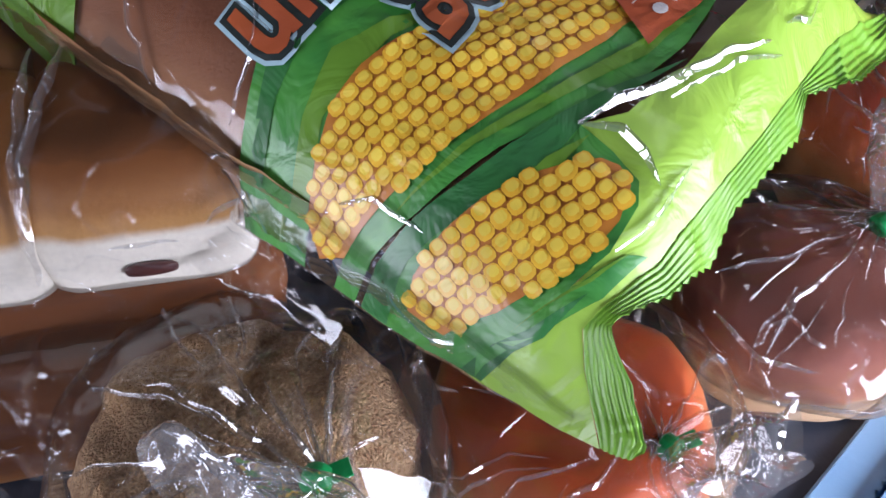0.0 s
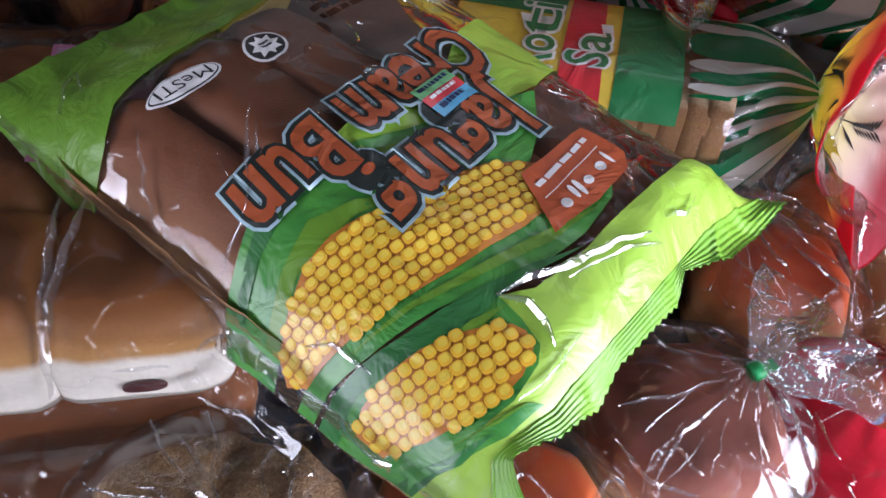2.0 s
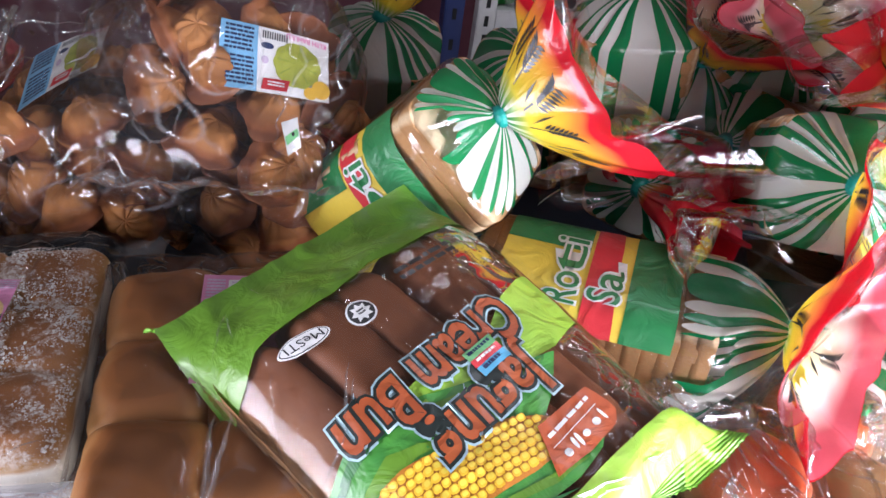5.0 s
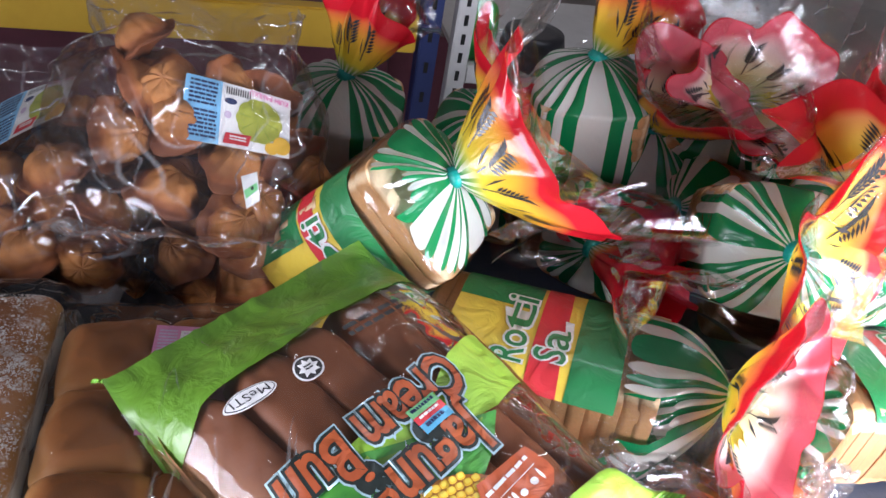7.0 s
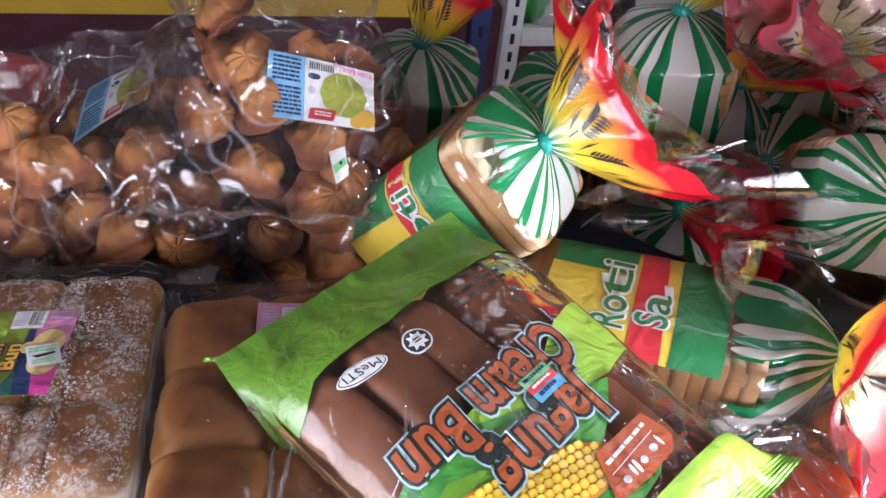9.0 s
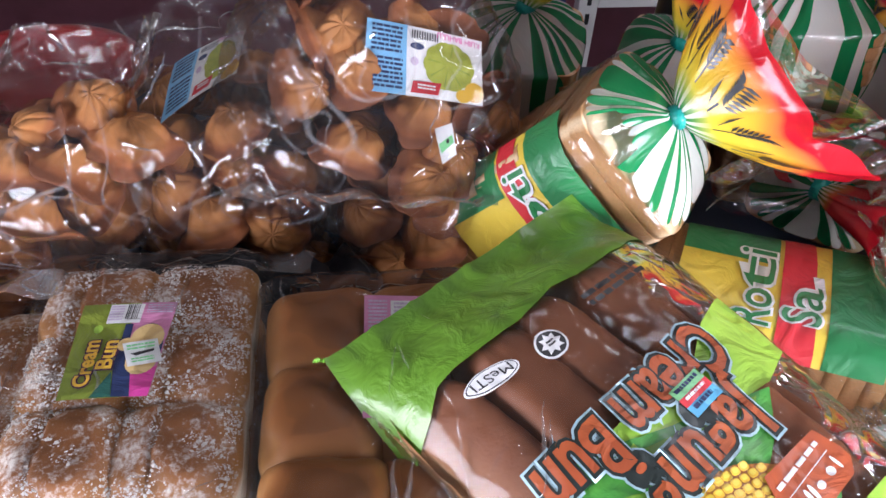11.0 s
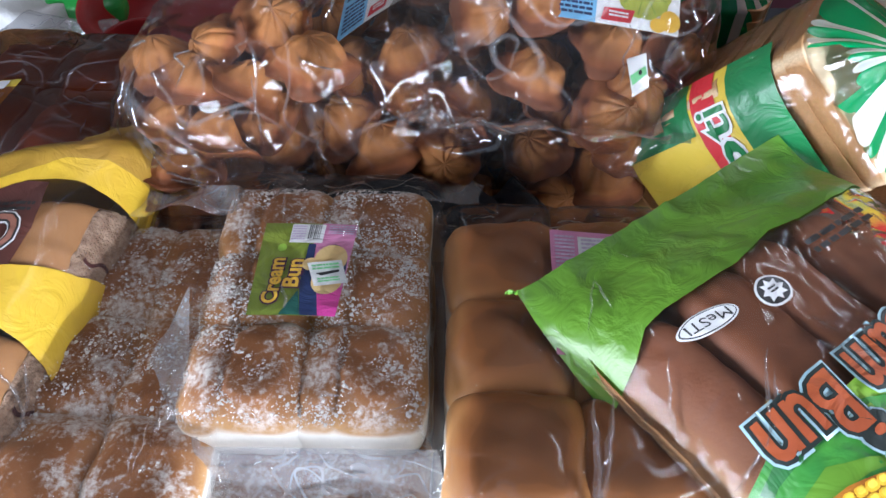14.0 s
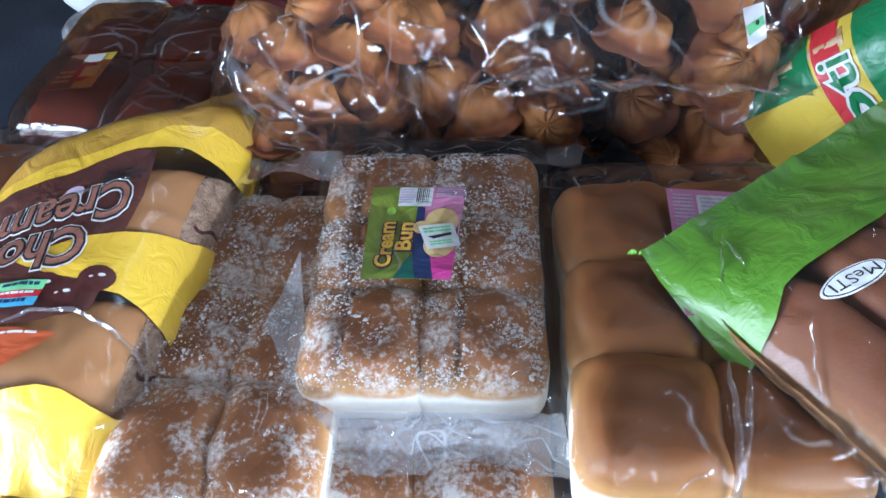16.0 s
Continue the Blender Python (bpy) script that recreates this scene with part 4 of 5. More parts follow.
    for i in range(1, 101):
        table.append((table[-1][0] + (f(i / 100, 0.68) - f((i - 1) / 100, 0.68)).length, i / 100))
    arc = [(u, s) for s, u in table]
    for cob, (o, d) in zip(cobs, (((0.0, 0.625), (0.50, 0.118)), ((0.0, 0.748), (0.215, 0.098)))):
        inked("cob", [cob], f, 0.0024, COB, t, label="printed corn cob")
        k, gl = [], []
        dx, dy = along(arc, d[0]), d[1] * 0.33
        n = math.hypot(dx, dy)
        ex, ey = dx / n, dy / n
        tl = math.atan2(ey, ex)

        def at(x, y):
            return (along(table, x), y / 0.33)
        for i in range(-3, 40):
            for j in range(-14, 14):
                a, w = i * 0.0060 + (0.0022 if j % 2 else 0.0), j * 0.0054
                a += 0.8 * j * j * 0.00008
                x, y = ex * a - ey * w, o[1] * 0.33 + ey * a + ex * w
                if x < 0.001:
                    continue
                q = at(x, y)
                if not inside(q, cob):
                    continue
                r = rng.uniform(0.92, 1.06)

                def blob(sx, sy, n, ox=0.0, oy=0.0):
                    return [at(max(0.0, x + ox + (power(math.cos(h), 0.7) * math.cos(tl) * sx - power(math.sin(h), 0.7) * math.sin(tl) * sy) * r), y + oy + (power(math.cos(h), 0.7) * math.sin(tl) * sx + power(math.sin(h), 0.7) * math.cos(tl) * sy) * r) for h in (g * 2 * math.pi / n + 0.3 for g in range(n))]
                k.append(blob(0.0030, 0.0027, 10))
                gl.append(blob(0.0020, 0.0017, 8, 0.0002, -0.0003))
        tagged(inked("kernel_print", k, f, 0.0028, KERNEL, t, 0.2, 0.2), kind="stuff")
        tagged(inked("kernel_gloss", gl, f, 0.0031, KERNEL_LIGHT, t, 0.3, 0.3), kind="stuff")
    # lettering, upside down to the front of the table
    for word, centre, wd, ht, ar, run in (("Jagung", (0.452, 0.606), 0.40, 0.132, 0.0, 0.0), ("Cream Bun", (0.420, 0.487), 0.60, 0.100, 0.012, 0.0)):
        for off, mt, lift in ((0.100, LETTER_BLUE, 0.0034), (0.068, LETTER_RIM, 0.0038), (0.020, LETTER_ORANGE, 0.0042)):
            written("lettering", word, f, lift, mt, t, centre, (-1, run), (0.03, 1), wd, ht, off, ar, 0.05, 0.05, shear=0.18)
    inked("logo_panel", [[(0.479, 0.704), (0.664, 0.715), (0.678, 0.765), (0.672, 0.785), (0.636, 0.804), (0.531, 0.803), (0.409, 0.791)]], f, 0.0038, RUST, t, label="rust orange panel with a white emblem")
    inked("logo_emblem", [oval(0.48, 0.776, 0.012, 0.008, 12), oval(0.512, 0.772, 0.006, 0.013, 12, 0.3), oval(0.528, 0.774, 0.006, 0.015, 12, 0.2), oval(0.555, 0.776, 0.012, 0.007, 12), oval(0.600, 0.775, 0.012, 0.008, 12), oval(0.630, 0.773, 0.005, 0.014, 12), rect(0.46, 0.751, 0.64, 0.7525)]
          + bars(0.475, 0.728, 0.64, 0.742, 1, rng), f, 0.0042, WHITE, t, 0.05, 0.05)
    inked("round_mark", [oval(0.402, 0.304, 0.046, 0.030)], f, 0.0030, WHITE, t)
    inked("round_mark_ring", [oval(0.402, 0.304, 0.040, 0.026)], f, 0.0033, BLACK, t)
    inked("round_mark_star", [[(0.402 + (0.034 if i % 2 == 0 else 0.022) * math.cos(i * math.pi / 8), 0.304 + (0.0225 if i % 2 == 0 else 0.0145) * math.sin(i * math.pi / 8)) for i in range(16)]], f, 0.0036, WHITE, t)
    inked("round_mark_script", bars(0.390, 0.297, 0.415, 0.311, 2, rng), f, 0.0039, BLACK, t)
    tilt = 0.14
    inked("oval_mark", [oval(0.226, 0.280, 0.078, 0.021, 24, tilt)], f, 0.0030, WHITE, t)
    inked("oval_mark_ring", [oval(0.226, 0.280, 0.073, 0.0185, 24, tilt)], f, 0.0033, BLACK, t)
    inked("oval_mark_field", [oval(0.226, 0.280, 0.070, 0.0168, 24, tilt)], f, 0.0036, WHITE, t)
    written("oval_mark_letters", "MeSTI", f, 0.0039, BLACK, t, (0.226, 0.280), (-1, -0.14), (0.03, 1), 0.11, 0.018)
    inked("weight_print", bars(0.57, 0.268, 0.78, 0.308, 2, rng), f, 0.0030, BLACK, t)
    price_sticker(f, 0.495, 0.508, 0.600, 0.570, 0.0046, t, -1, rng)

    for line, size in ((((0.27, 0.37), (0.19, 0.425), (0.125, 0.47), (0.04, 0.478)), 1.5), (((0.25, 0.40), (0.16, 0.455), (0.06, 0.482)), 1.3), (((0.061, 0.145), (0.12, 0.105), (0.188, 0.064)), 1), (((0.188, 0.064), (0.16, 0.105), (0.131, 0.145)), 1),
                       (((0.252, 0.785), (0.30, 0.800), (0.36, 0.825), (0.46, 0.850), (0.55, 0.880)), 1.6), (((0.252, 0.785), (0.265, 0.82), (0.255, 0.85), (0.235, 0.875)), 1.4), (((0.35, 0.837), (0.46, 0.864), (0.56, 0.895)), 1), (((0.116, 0.277), (0.058, 0.332), (0.03, 0.379)), 1.2),
                       (((0.60, 0.88), (0.66, 0.895), (0.72, 0.89)), 1),
                       (((0.03, 0.62), (0.06, 0.66), (0.06, 0.72)), 0.8), (((0.14, 0.875), (0.21, 0.885), (0.30, 0.885)), 1.0)):
        fold([f(a, w, 0.0022) for a, w in line], t, 0.0008 * size, 0.0022 * size)

    # crimped seal with a toothed edge, curling over at its corners
    def seal(u, v):
        w0, w1 = along(rim_in, u), along(rim_out, u)
        teeth = 0.006 * abs(((u * 46) % 1) - 0.5) * (1 if v > 0.9 else 0)
        p = f(u, w0 + (w1 - w0) * v - teeth)
        ripple = 0.0005 * math.sin(v * 38)
        curl = 0.010 * v * max(0.0, math.sin(u * 10.5 + 0.4)) - 0.004 * v
        return p + Vector((0, 0, 0.0016 + ripple + curl)) + wob((u * 0.2, v * 0.03, 4.0), 22, 0.003 * v)
    # the downward bend's shade is painted into the seal's green
    part("crimped_seal", sheet(seal, 276, 24), SEAL_GREEN, t, "crimped green seal with zigzag edge, darkened to paint its shade")

    # loose pleats of film at the side
    def pleat(u, v):
        p = f(0.0, 0.25 + 0.42 * v)
        q = p + Vector((-0.010 * u, -0.010 * u, -0.014 * u - 0.002))
        return q + wob((u * 0.05, v * 0.14, 1), 60, 0.006)
    part("side_film", sheet(pleat, 12, 40), CLEAR, t, "pleated clear side film")

    def tip(u, v):
        p = f(0.0, 0.0) + Vector((-0.005 * v + 0.005 * (u - 0.5) * (1 - v), -0.002 * v, 0.003 * (u - 0.5)))
        return p + wob((u * 0.03, v * 0.03, 2), 120, 0.003)
    part("seal_tip", sheet(tip, 10, 10), SEAL_GREEN, t, "pinched green corner of the seal")


corn_pack()


# ---- chocolate cream roll pack ----
def choco_pack():
    t = thing("choco_roll_pack", Matrix(), "yellow and brown printed pack of two cream rolls", "bread pack")
    rng = random.Random(9)
    c = [Vector(q) for q in ((-0.660, 0.305, 0.836), (-0.500, 0.434, 0.864), (-0.655, 0.040, 0.812), (-0.446, 0.094, 0.808))]

    def shape(bulge, sag):
        def f(u, v, lift=0.0):
            p = c[0] * (1 - u) * (1 - v) + c[1] * u * (1 - v) + c[2] * (1 - u) * v + c[3] * u * v
            e = min(smooth_step((v - 0.01) / 0.20), smooth_step((0.99 - v) / 0.16))
            k = max(0.0, 1 - abs(2 * u - 1) ** 2.6) ** 0.6
            z = bulge * e * k - sag * (1 - k) * max(0.0, 4 * v * (1 - v)) + lift
            z += 0.0014 * noise.noise(Vector((u * 7 + 5, v * 9, 5))) + 0.0009 * noise.noise(Vector((u * 19, v * 23 + 5, 3)))
            ridge = abs(noise.noise(Vector((u * 4.5 + v * 4, v * 6.0 - u * 2, 4))))
            z += 0.0030 * max(0.0, 0.16 - ridge) / 0.16 * (0.25 + 0.75 * (1 - e * k))
            return p + Vector((0, 0, z))
        return f
    f, under = shape(0.050, 0.026), shape(-0.022, 0.030)
    part("film", sheet(f, 90, 110), SOFT_CLEAR, t, "clear film window")
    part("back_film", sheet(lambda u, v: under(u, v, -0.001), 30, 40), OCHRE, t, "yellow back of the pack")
    # two split rolls lie across the pack and fill it; their right ends show the crumb
    for v0, v1, k in ((0.285, 0.555, 1), (0.610, 0.885, 2)):
        def g(a, b, u0, u1):
            u, v = u0 + (u1 - u0) * a, v0 + (v1 - v0) * b
            y = abs(2 * b - 1)
            h = max(0.0, 1 - y ** 4.5) ** 0.5 * max(0.0, 1 - (max(0.0, u - 0.5) / 0.485) ** 26) ** 0.5
            rough = 0.0022 * noise.noise(Vector((u * 30, v * 34, k))) if u0 > 0.5 else 0.0012 * noise.noise(Vector((u * 9, v * 12, k)))
            return under(u, v, 0.003).lerp(f(u, v, -0.0028), h) + Vector((0, 0, min(0.0, rough) * h))
        part("roll", sheet(lambda a, b: g(a, b, 0.03, 0.885), 60, 40), ROLL, t, "tan cream roll")
        part("cut_side", sheet(lambda a, b: g(a, b, 0.885, 0.985), 40, 50), BROWN_CRUMB, t, "brown crumb of the cut side")
        part("filling", sheet(lambda a, b: g(0.25 + 0.75 * a, 0.60 + 0.035 * b + 0.03 * math.sin(a * 9), 0.885, 0.985) + Vector((0.0004, 0, 0.0008)), 24, 3), FILLING, t, "dark chocolate filling line")
    line_out = [(0.0, 0.28), (0.5, 0.285), (0.650, 0.268), (0.755, 0.230), (0.878, 0.226), (0.962, 0.233), (1.0, 0.232)]
    line_in = [(1.0, 0.325), (0.942, 0.310), (0.820, 0.290), (0.680, 0.294), (0.531, 0.325), (0.4, 0.34), (0.0, 0.34)]
    # the sloping end's shade is put into the colour as ochre
    inked("end_band", [[(1.0, 0.0), (0.0, 0.0)] + line_out], f, 0.0012, OCHRE, t, label="yellow end with its shade painted in ochre")
    inked("band", [line_out + line_in], f, 0.0014, YELLOW, t, label="yellow printed band")
    inked("band", [[(0.45, 0.565), (0.613, 0.530), (0.721, 0.515), (0.825, 0.506), (0.924, 0.498), (1.0, 0.478), (1.0, 0.76), (0.982, 0.745), (0.962, 0.715), (0.937, 0.694), (0.88, 0.668), (0.814, 0.648), (0.76, 0.648), (0.70, 0.625), (0.60, 0.612)]], f, 0.0014, YELLOW, t, label="yellow printed band")
    inked("band", [[(0.0, 0.87), (0.40, 0.865), (0.623, 0.856), (0.713, 0.843), (0.776, 0.845), (0.847, 0.862), (0.913, 0.873), (0.969, 0.856), (1.0, 0.79), (1.0, 0.985), (0.0, 0.985)]], f, 0.0014, YELLOW, t, label="yellow printed end")
    inked("window_print", [[(0.0, 0.34), (0.40, 0.34), (0.531, 0.325), (0.680, 0.295), (0.745, 0.300), (0.765, 0.42), (0.755, 0.515), (0.61, 0.53), (0.45, 0.563), (0.60, 0.606), (0.70, 0.625), (0.765, 0.650), (0.76, 0.69), (0.62, 0.72), (0.45, 0.73), (0.0, 0.74)]], f, 0.0011, CHOC, t, label="dark brown printed panel")
    for bx, by in ((0.742, 0.625), (0.668, 0.662), (0.600, 0.640)):
        inked("chocolate_ball", [oval(bx, by, 0.052, 0.030)], f, 0.0019, FILLING, t)
        inked("ball_light", [oval(bx + 0.012, by - 0.009, 0.010, 0.004), oval(bx - 0.014, by - 0.004, 0.006, 0.003)], f, 0.0022, WHITE, t)
    for word, centre, wd, ht, run in (("Cream", (0.545, 0.455), 0.37, 0.090, 0.14), ("Choco", (0.465, 0.560), 0.39, 0.090, 0.08)):
        for off, mt, lift in ((0.075, WHITE, 0.0024), (0.048, BLACK, 0.0028), (0.01, CHOC_LETTER, 0.0032)):
            written("lettering", word, f, lift, mt, t, centre, (-1, run), (0.25, 1), wd, ht, off, 0.0, 0.06, 0.05)
    inked("round_mark", [oval(0.545, 0.405, 0.030, 0.020)], f, 0.0020, LAVENDER, t)
    inked("small_print", bars(0.62, 0.355, 0.74, 0.385, 2, rng), f, 0.0020, BLACK, t)
    inked("rust_panel", [[(0.40, 0.73), (0.534, 0.729), (0.710, 0.745), (0.663, 0.777), (0.602, 0.818), (0.40, 0.83)]], f, 0.0020, RUST, t)
    inked("rust_panel_bars", bars(0.44, 0.772, 0.58, 0.80, 1, rng) + bars(0.50, 0.742, 0.66, 0.752, 1, rng), f, 0.0024, WHITE, t)
    price_sticker(f, 0.48, 0.630, 0.615, 0.690, 0.0036, t, -1, rng)
    for line, size in ((((0.534, 0.729), (0.609, 0.698), (0.732, 0.697), (0.831, 0.721), (0.898, 0.750), (0.960, 0.810), (0.965, 0.88)), 1.8), (((0.90, 0.70), (0.935, 0.76), (0.95, 0.83)), 1.6), (((0.70, 0.90), (0.72, 0.93), (0.76, 0.96)), 1.2), (((0.45, 0.44), (0.60, 0.40), (0.72, 0.37)), 0.8)):
        fold([f(a, w, 0.0024) for a, w in line], t, 0.0008 * size, 0.0020 * size)

    def seal(v0, sign):
        def g(u, v):
            p = f(u, v0)
            out = Vector((-0.004, -sign * 0.020 * v, 0.004 * v)) + Vector((0, 0, 0.0014 * math.sin(u * 60) * v))
            return p + out + wob((u * 0.2, v * 0.02, v0), 25, 0.012 * v)
        return sheet(g, 120, 8)
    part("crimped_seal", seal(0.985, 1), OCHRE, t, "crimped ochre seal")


choco_pack()


# ---- bagged sandwich loaves ----
def aim(origin, direction, roll=0.0):
    """A pose whose +x points along direction, +z as upright as it can."""
    x = Vector(direction).normalized()
    z = Vector((0, 0, 1)) if abs(x.z) < 0.9 else Vector((0, 1, 0))
    y = z.cross(x).normalized()
    z = x.cross(y)
    return Matrix.Translation(origin) @ Matrix((x, y, z)).transposed().to_4x4() @ pose(0, 0, 0, roll)


def bag_shape(body, w, h, tie_at, tail, spread, thin, seed, drop=0.0, ruffle=0.25, fold=5, wide=None):
    """A tied bag: body of length body behind x = 0, gathered at tie_at, then a flaring tail along the vector tail."""
    tie = Vector(tie_at)
    tail = Vector(tail) * 1.35
    side = tail.cross(Vector((0, 0, 1)))
    side = side.normalized() if side.length > 1e-4 else Vector((0, 1, 0))
    if wide is not None:
        side = (wide - tail * (wide.dot(tail) / tail.length_squared)).normalized()
    nrm = side.cross(tail).normalized()

    def f(u, v, lift=0.0):
        a = 2 * math.pi * u
        sec = Vector((0, (w / 2 + lift) * power(math.cos(a), 0.55), (h / 2 + lift) * power(math.sin(a), 0.55)))
        if v < 0.34:
            p = sec + Vector((-body * (1 - v / 0.34), 0, 0)) + wob((u * 0.3, v * 0.3, seed), 12, 0.003)
        elif v < 0.56:
            t = (v - 0.34) / 0.22
            k = (1 - t) ** 0.62 if t < 1 else 0
            pleat = 1 + 0.06 * math.sin(17 * a + seed) * t * (1 - t) * 4
            c = tie * (t ** 0.9)
            p = c + sec * (max(k, 0.0) * 0.95 + 0.05) * pleat + wob((u * 0.5, v * 0.4, seed), 14, 0.004 * t * (1 - t) * 4)
        else:
            t = (v - 0.56) / 0.44
            o = 0.006 + (spread / 2 * 1.12) * t ** 0.75 + lift
            i = 0.006 + (thin / 2 * 1.12) * t ** 0.8 + lift
            r = 1 + ruffle * t * math.sin(fold * a + seed * 3) * math.cos(2 * a + seed)
            p = tie + tail * (t * (1 + 0.30 * math.sin(2 * a + seed) * t)) + side * (o * math.cos(a) * r) + nrm * (i * math.sin(a) * r) + Vector((0, 0, -drop * t * t)) + wob((math.cos(a) * 0.1, math.sin(a) * 0.1, seed + t * 0.1), 13, 0.030 * t) + wob((math.cos(a) * 0.3, math.sin(a) * 0.3, seed + t * 0.3), 13, 0.008 * t)
        return p
    return f


def wheat(f, rng, n=7):
    """Wheat ears printed in black on the tail of a bag, seen on both its sides."""
    bm = bmesh.new()

    def leaf(pts):
        for lift in (0.0009, -0.0026):
            bm.faces.new([bm.verts.new(f(x % 1.0, min(y, 0.84), lift)) for x, y in pts])
    for k in range(n):
        u0, v0 = (k + rng.uniform(0.2, 0.8)) / n, rng.uniform(0.65, 0.70)
        du = rng.uniform(-0.03, 0.03)
        for j in range(7):
            u, v = u0 + du * j / 6, v0 + 0.065 * j / 6
            for sg in (-1, 1):
                leaf([(u, v), (u + sg * 0.014, v + 0.006), (u + sg * 0.024, v + 0.022), (u + sg * 0.008, v + 0.013)])
        leaf([(u0 - 0.003, v0 - 0.04), (u0 + 0.003, v0 - 0.04), (u0 + du + 0.003, v0 + 0.065), (u0 + du - 0.003, v0 + 0.065)])
        leaf([(u0 + 0.02, v0 - 0.03), (u0 + 0.045, v0 + 0.0), (u0 + 0.05, v0 + 0.035), (u0 + 0.038, v0 + 0.005)])
    return bm


def striped_loaf(tie, d, label, roll=0.0, body=0.17, w=0.122, h=0.115, tie_at=(0.036, 0, 0.0), tail=(0.11, 0, 0.02), spread=0.13, thin=0.05, seed=1.0, tag=None, drop=0.0, ruffle=0.25, ears=8, film=STRIPED, tape=TIE_TEAL, pale=False, lining_film=PALE_LINING, wide=None):
    """A sandwich loaf in its striped bag. tie: where the neck is tied; d: the way the neck points."""
    m0 = aim((0, 0, 0), d, roll)
    m = Matrix.Translation(Vector(tie) - (m0.to_3x3() @ Vector(tie_at))) @ m0
    t = thing("bagged_loaf", m, label, "bread", "bagged sandwich loaves")
    inv = m0.to_3x3().inverted()
    f = bag_shape(body, w, h, tie_at, inv @ Vector(tail), spread, thin, seed, 0.0, ruffle, wide=inv @ Vector(wide) if wide else None)
    rng = random.Random(int(seed * 100))
    count = max(8, round(body / 0.0135))
    th = body * 0.99 / count
    cut = finish(loaf_form(w * 0.93, h * 0.93, th * 1.30, 0.30, 0.012, 0.97, 0.0012, seed, 40, 12, 0.010), "slice", SLICED)
    for k in range(count):
        ob = new("slice", cut)
        ob.parent = t
        ob.matrix_basis = pose(-body + th * k, rng.uniform(-0.001, 0.001), rng.uniform(-0.0012, 0.0012), 90, 0, 90 + rng.uniform(-1.0, 1.0))
    part("bag", sheet(f, 136, 96, True), film, t, "printed bag with stripes and a bright tail")

    def inner(u, v):
        return f(u, 0.58 + 0.27 * v, -0.0014)
    lining = sheet(inner, 136, 28, True)
    layer = lining.loops.layers.uv.active
    for face in lining.faces:
        for lp in face.loops:
            lp[layer].uv.y = 0.58 + 0.27 * lp[layer].uv.y
    random_folds(f, t, 6, rng, 0.84, 0.99, size=0.0010, high=0.0018)
    part("tail_lining", lining, lining_film, t, "pale inner side of the tail")
    if ears:
        tagged(part("wheat_print", wheat(f, rng, ears), BLACK, t, "black wheat ear print"), kind="stuff")
    ring = bmesh.new()
    bmesh.ops.create_cone(ring, segments=14, radius1=0.0105, radius2=0.0095, depth=0.013, cap_ends=True)
    bmesh.ops.bevel(ring, geom=ring.edges[:], offset=0.0015, segments=2, affect="EDGES")
    part("tie", ring, tape, t, "twisted tape tie", aim(tie_at, inv @ Vector(tail)) @ pose(0, 0, 0, 0, 90, 0))
    if tag:
        u0, du, words = tag

        def g(a, b, lift=0.0):
            return f((u0 + du * a) % 1.0, (0.03 if film is STRIPED_LONG else 0.04) + 0.26 * b, 0.0012 + lift)
        inked("yellow_panel", [rect(0, 0.05, 1, 0.98)], g, 0.0, WHITE if pale else BAG_YELLOW, t, 0.1, 0.1, "printed panel")
        inked("green_panel", [rect(0, 0.74, 1, 1.0), [(0, 0.05), (0.35, 0.05), (0.35, 0.5), (0, 0.5)]], g, 0.0004, BAG_GREEN, t, 0.1, 0.1)
        inked("red_panel", [[(0, 0.52), (1, 0.52), (1, 0.70), (0, 0.66)]], g, 0.0006, RED, t, 0.1, 0.1)
        for word, b, wd in words:
            for off, mt, lift in ((0.06, WHITE, 0.0009), (0.01, BAG_GREEN, 0.0013)):
                written("lettering", word, g, lift, mt, t, (0.5, b), (-1, 0), (0, -1), wd, 0.17, off, su=0.1, sv=0.1)
    return t


striped_loaf((0.021, 0.509, 0.965), (0.60, -0.20, 0.74), "sandwich loaf in green and white striped bag with teal tie", tail=(0.075, 0.030, 0.040), spread=0.22, thin=0.12, wide=(0.5, -0.45, -0.6), seed=1.3, w=0.135, h=0.130, tie_at=(0.030, 0, 0.004), body=0.19, tag=(0.30, 0.42, (("Roti", 0.62, 0.5),)), ears=10)
striped_loaf((0.262, 0.388, 0.885), (0.96, -0.22, 0.10), "sandwich loaf in a striped bag with its red-rimmed tail opened out", tie_at=(0.055, -0.01, 0.035), tail=(0.032, -0.034, 0.022), spread=0.20, thin=0.10, wide=(-0.05, 0.85, 0.55), seed=2.6, lining_film=PINK_LINING, ruffle=0.3, w=0.125, h=0.11, body=0.20, film=STRIPED_LONG, tag=(0.14, 0.30, (("Roti", 0.40, 0.42), ("Sa", 0.62, 0.24))))
striped_loaf((-0.105, 0.695, 0.950), (0.0, -0.2, 0.98), "sandwich loaf standing upright in a striped bag behind the cakes", body=0.16, tail=(0.03, 0.0, 0.09), spread=0.10, thin=0.05, seed=3.7, film=STRIPED_TALL)
striped_loaf((0.290, 0.700, 0.995), (0.2, -0.35, 0.90), "upright striped bag loaf with a pale open tail", body=0.18, tail=(0.015, -0.055, 0.035), spread=0.20, thin=0.15, seed=4.4, lining_film=PINK_LINING, ruffle=0.4, film=STRIPED_TALL)
striped_loaf((0.142, 0.690, 1.020), (-0.1, -0.1, 0.98), "upright striped bag loaf with a yellow and red tail", body=0.20, tail=(0.04, 0.01, 0.085), spread=0.13, thin=0.07, seed=5.2, film=STRIPED_TALL)
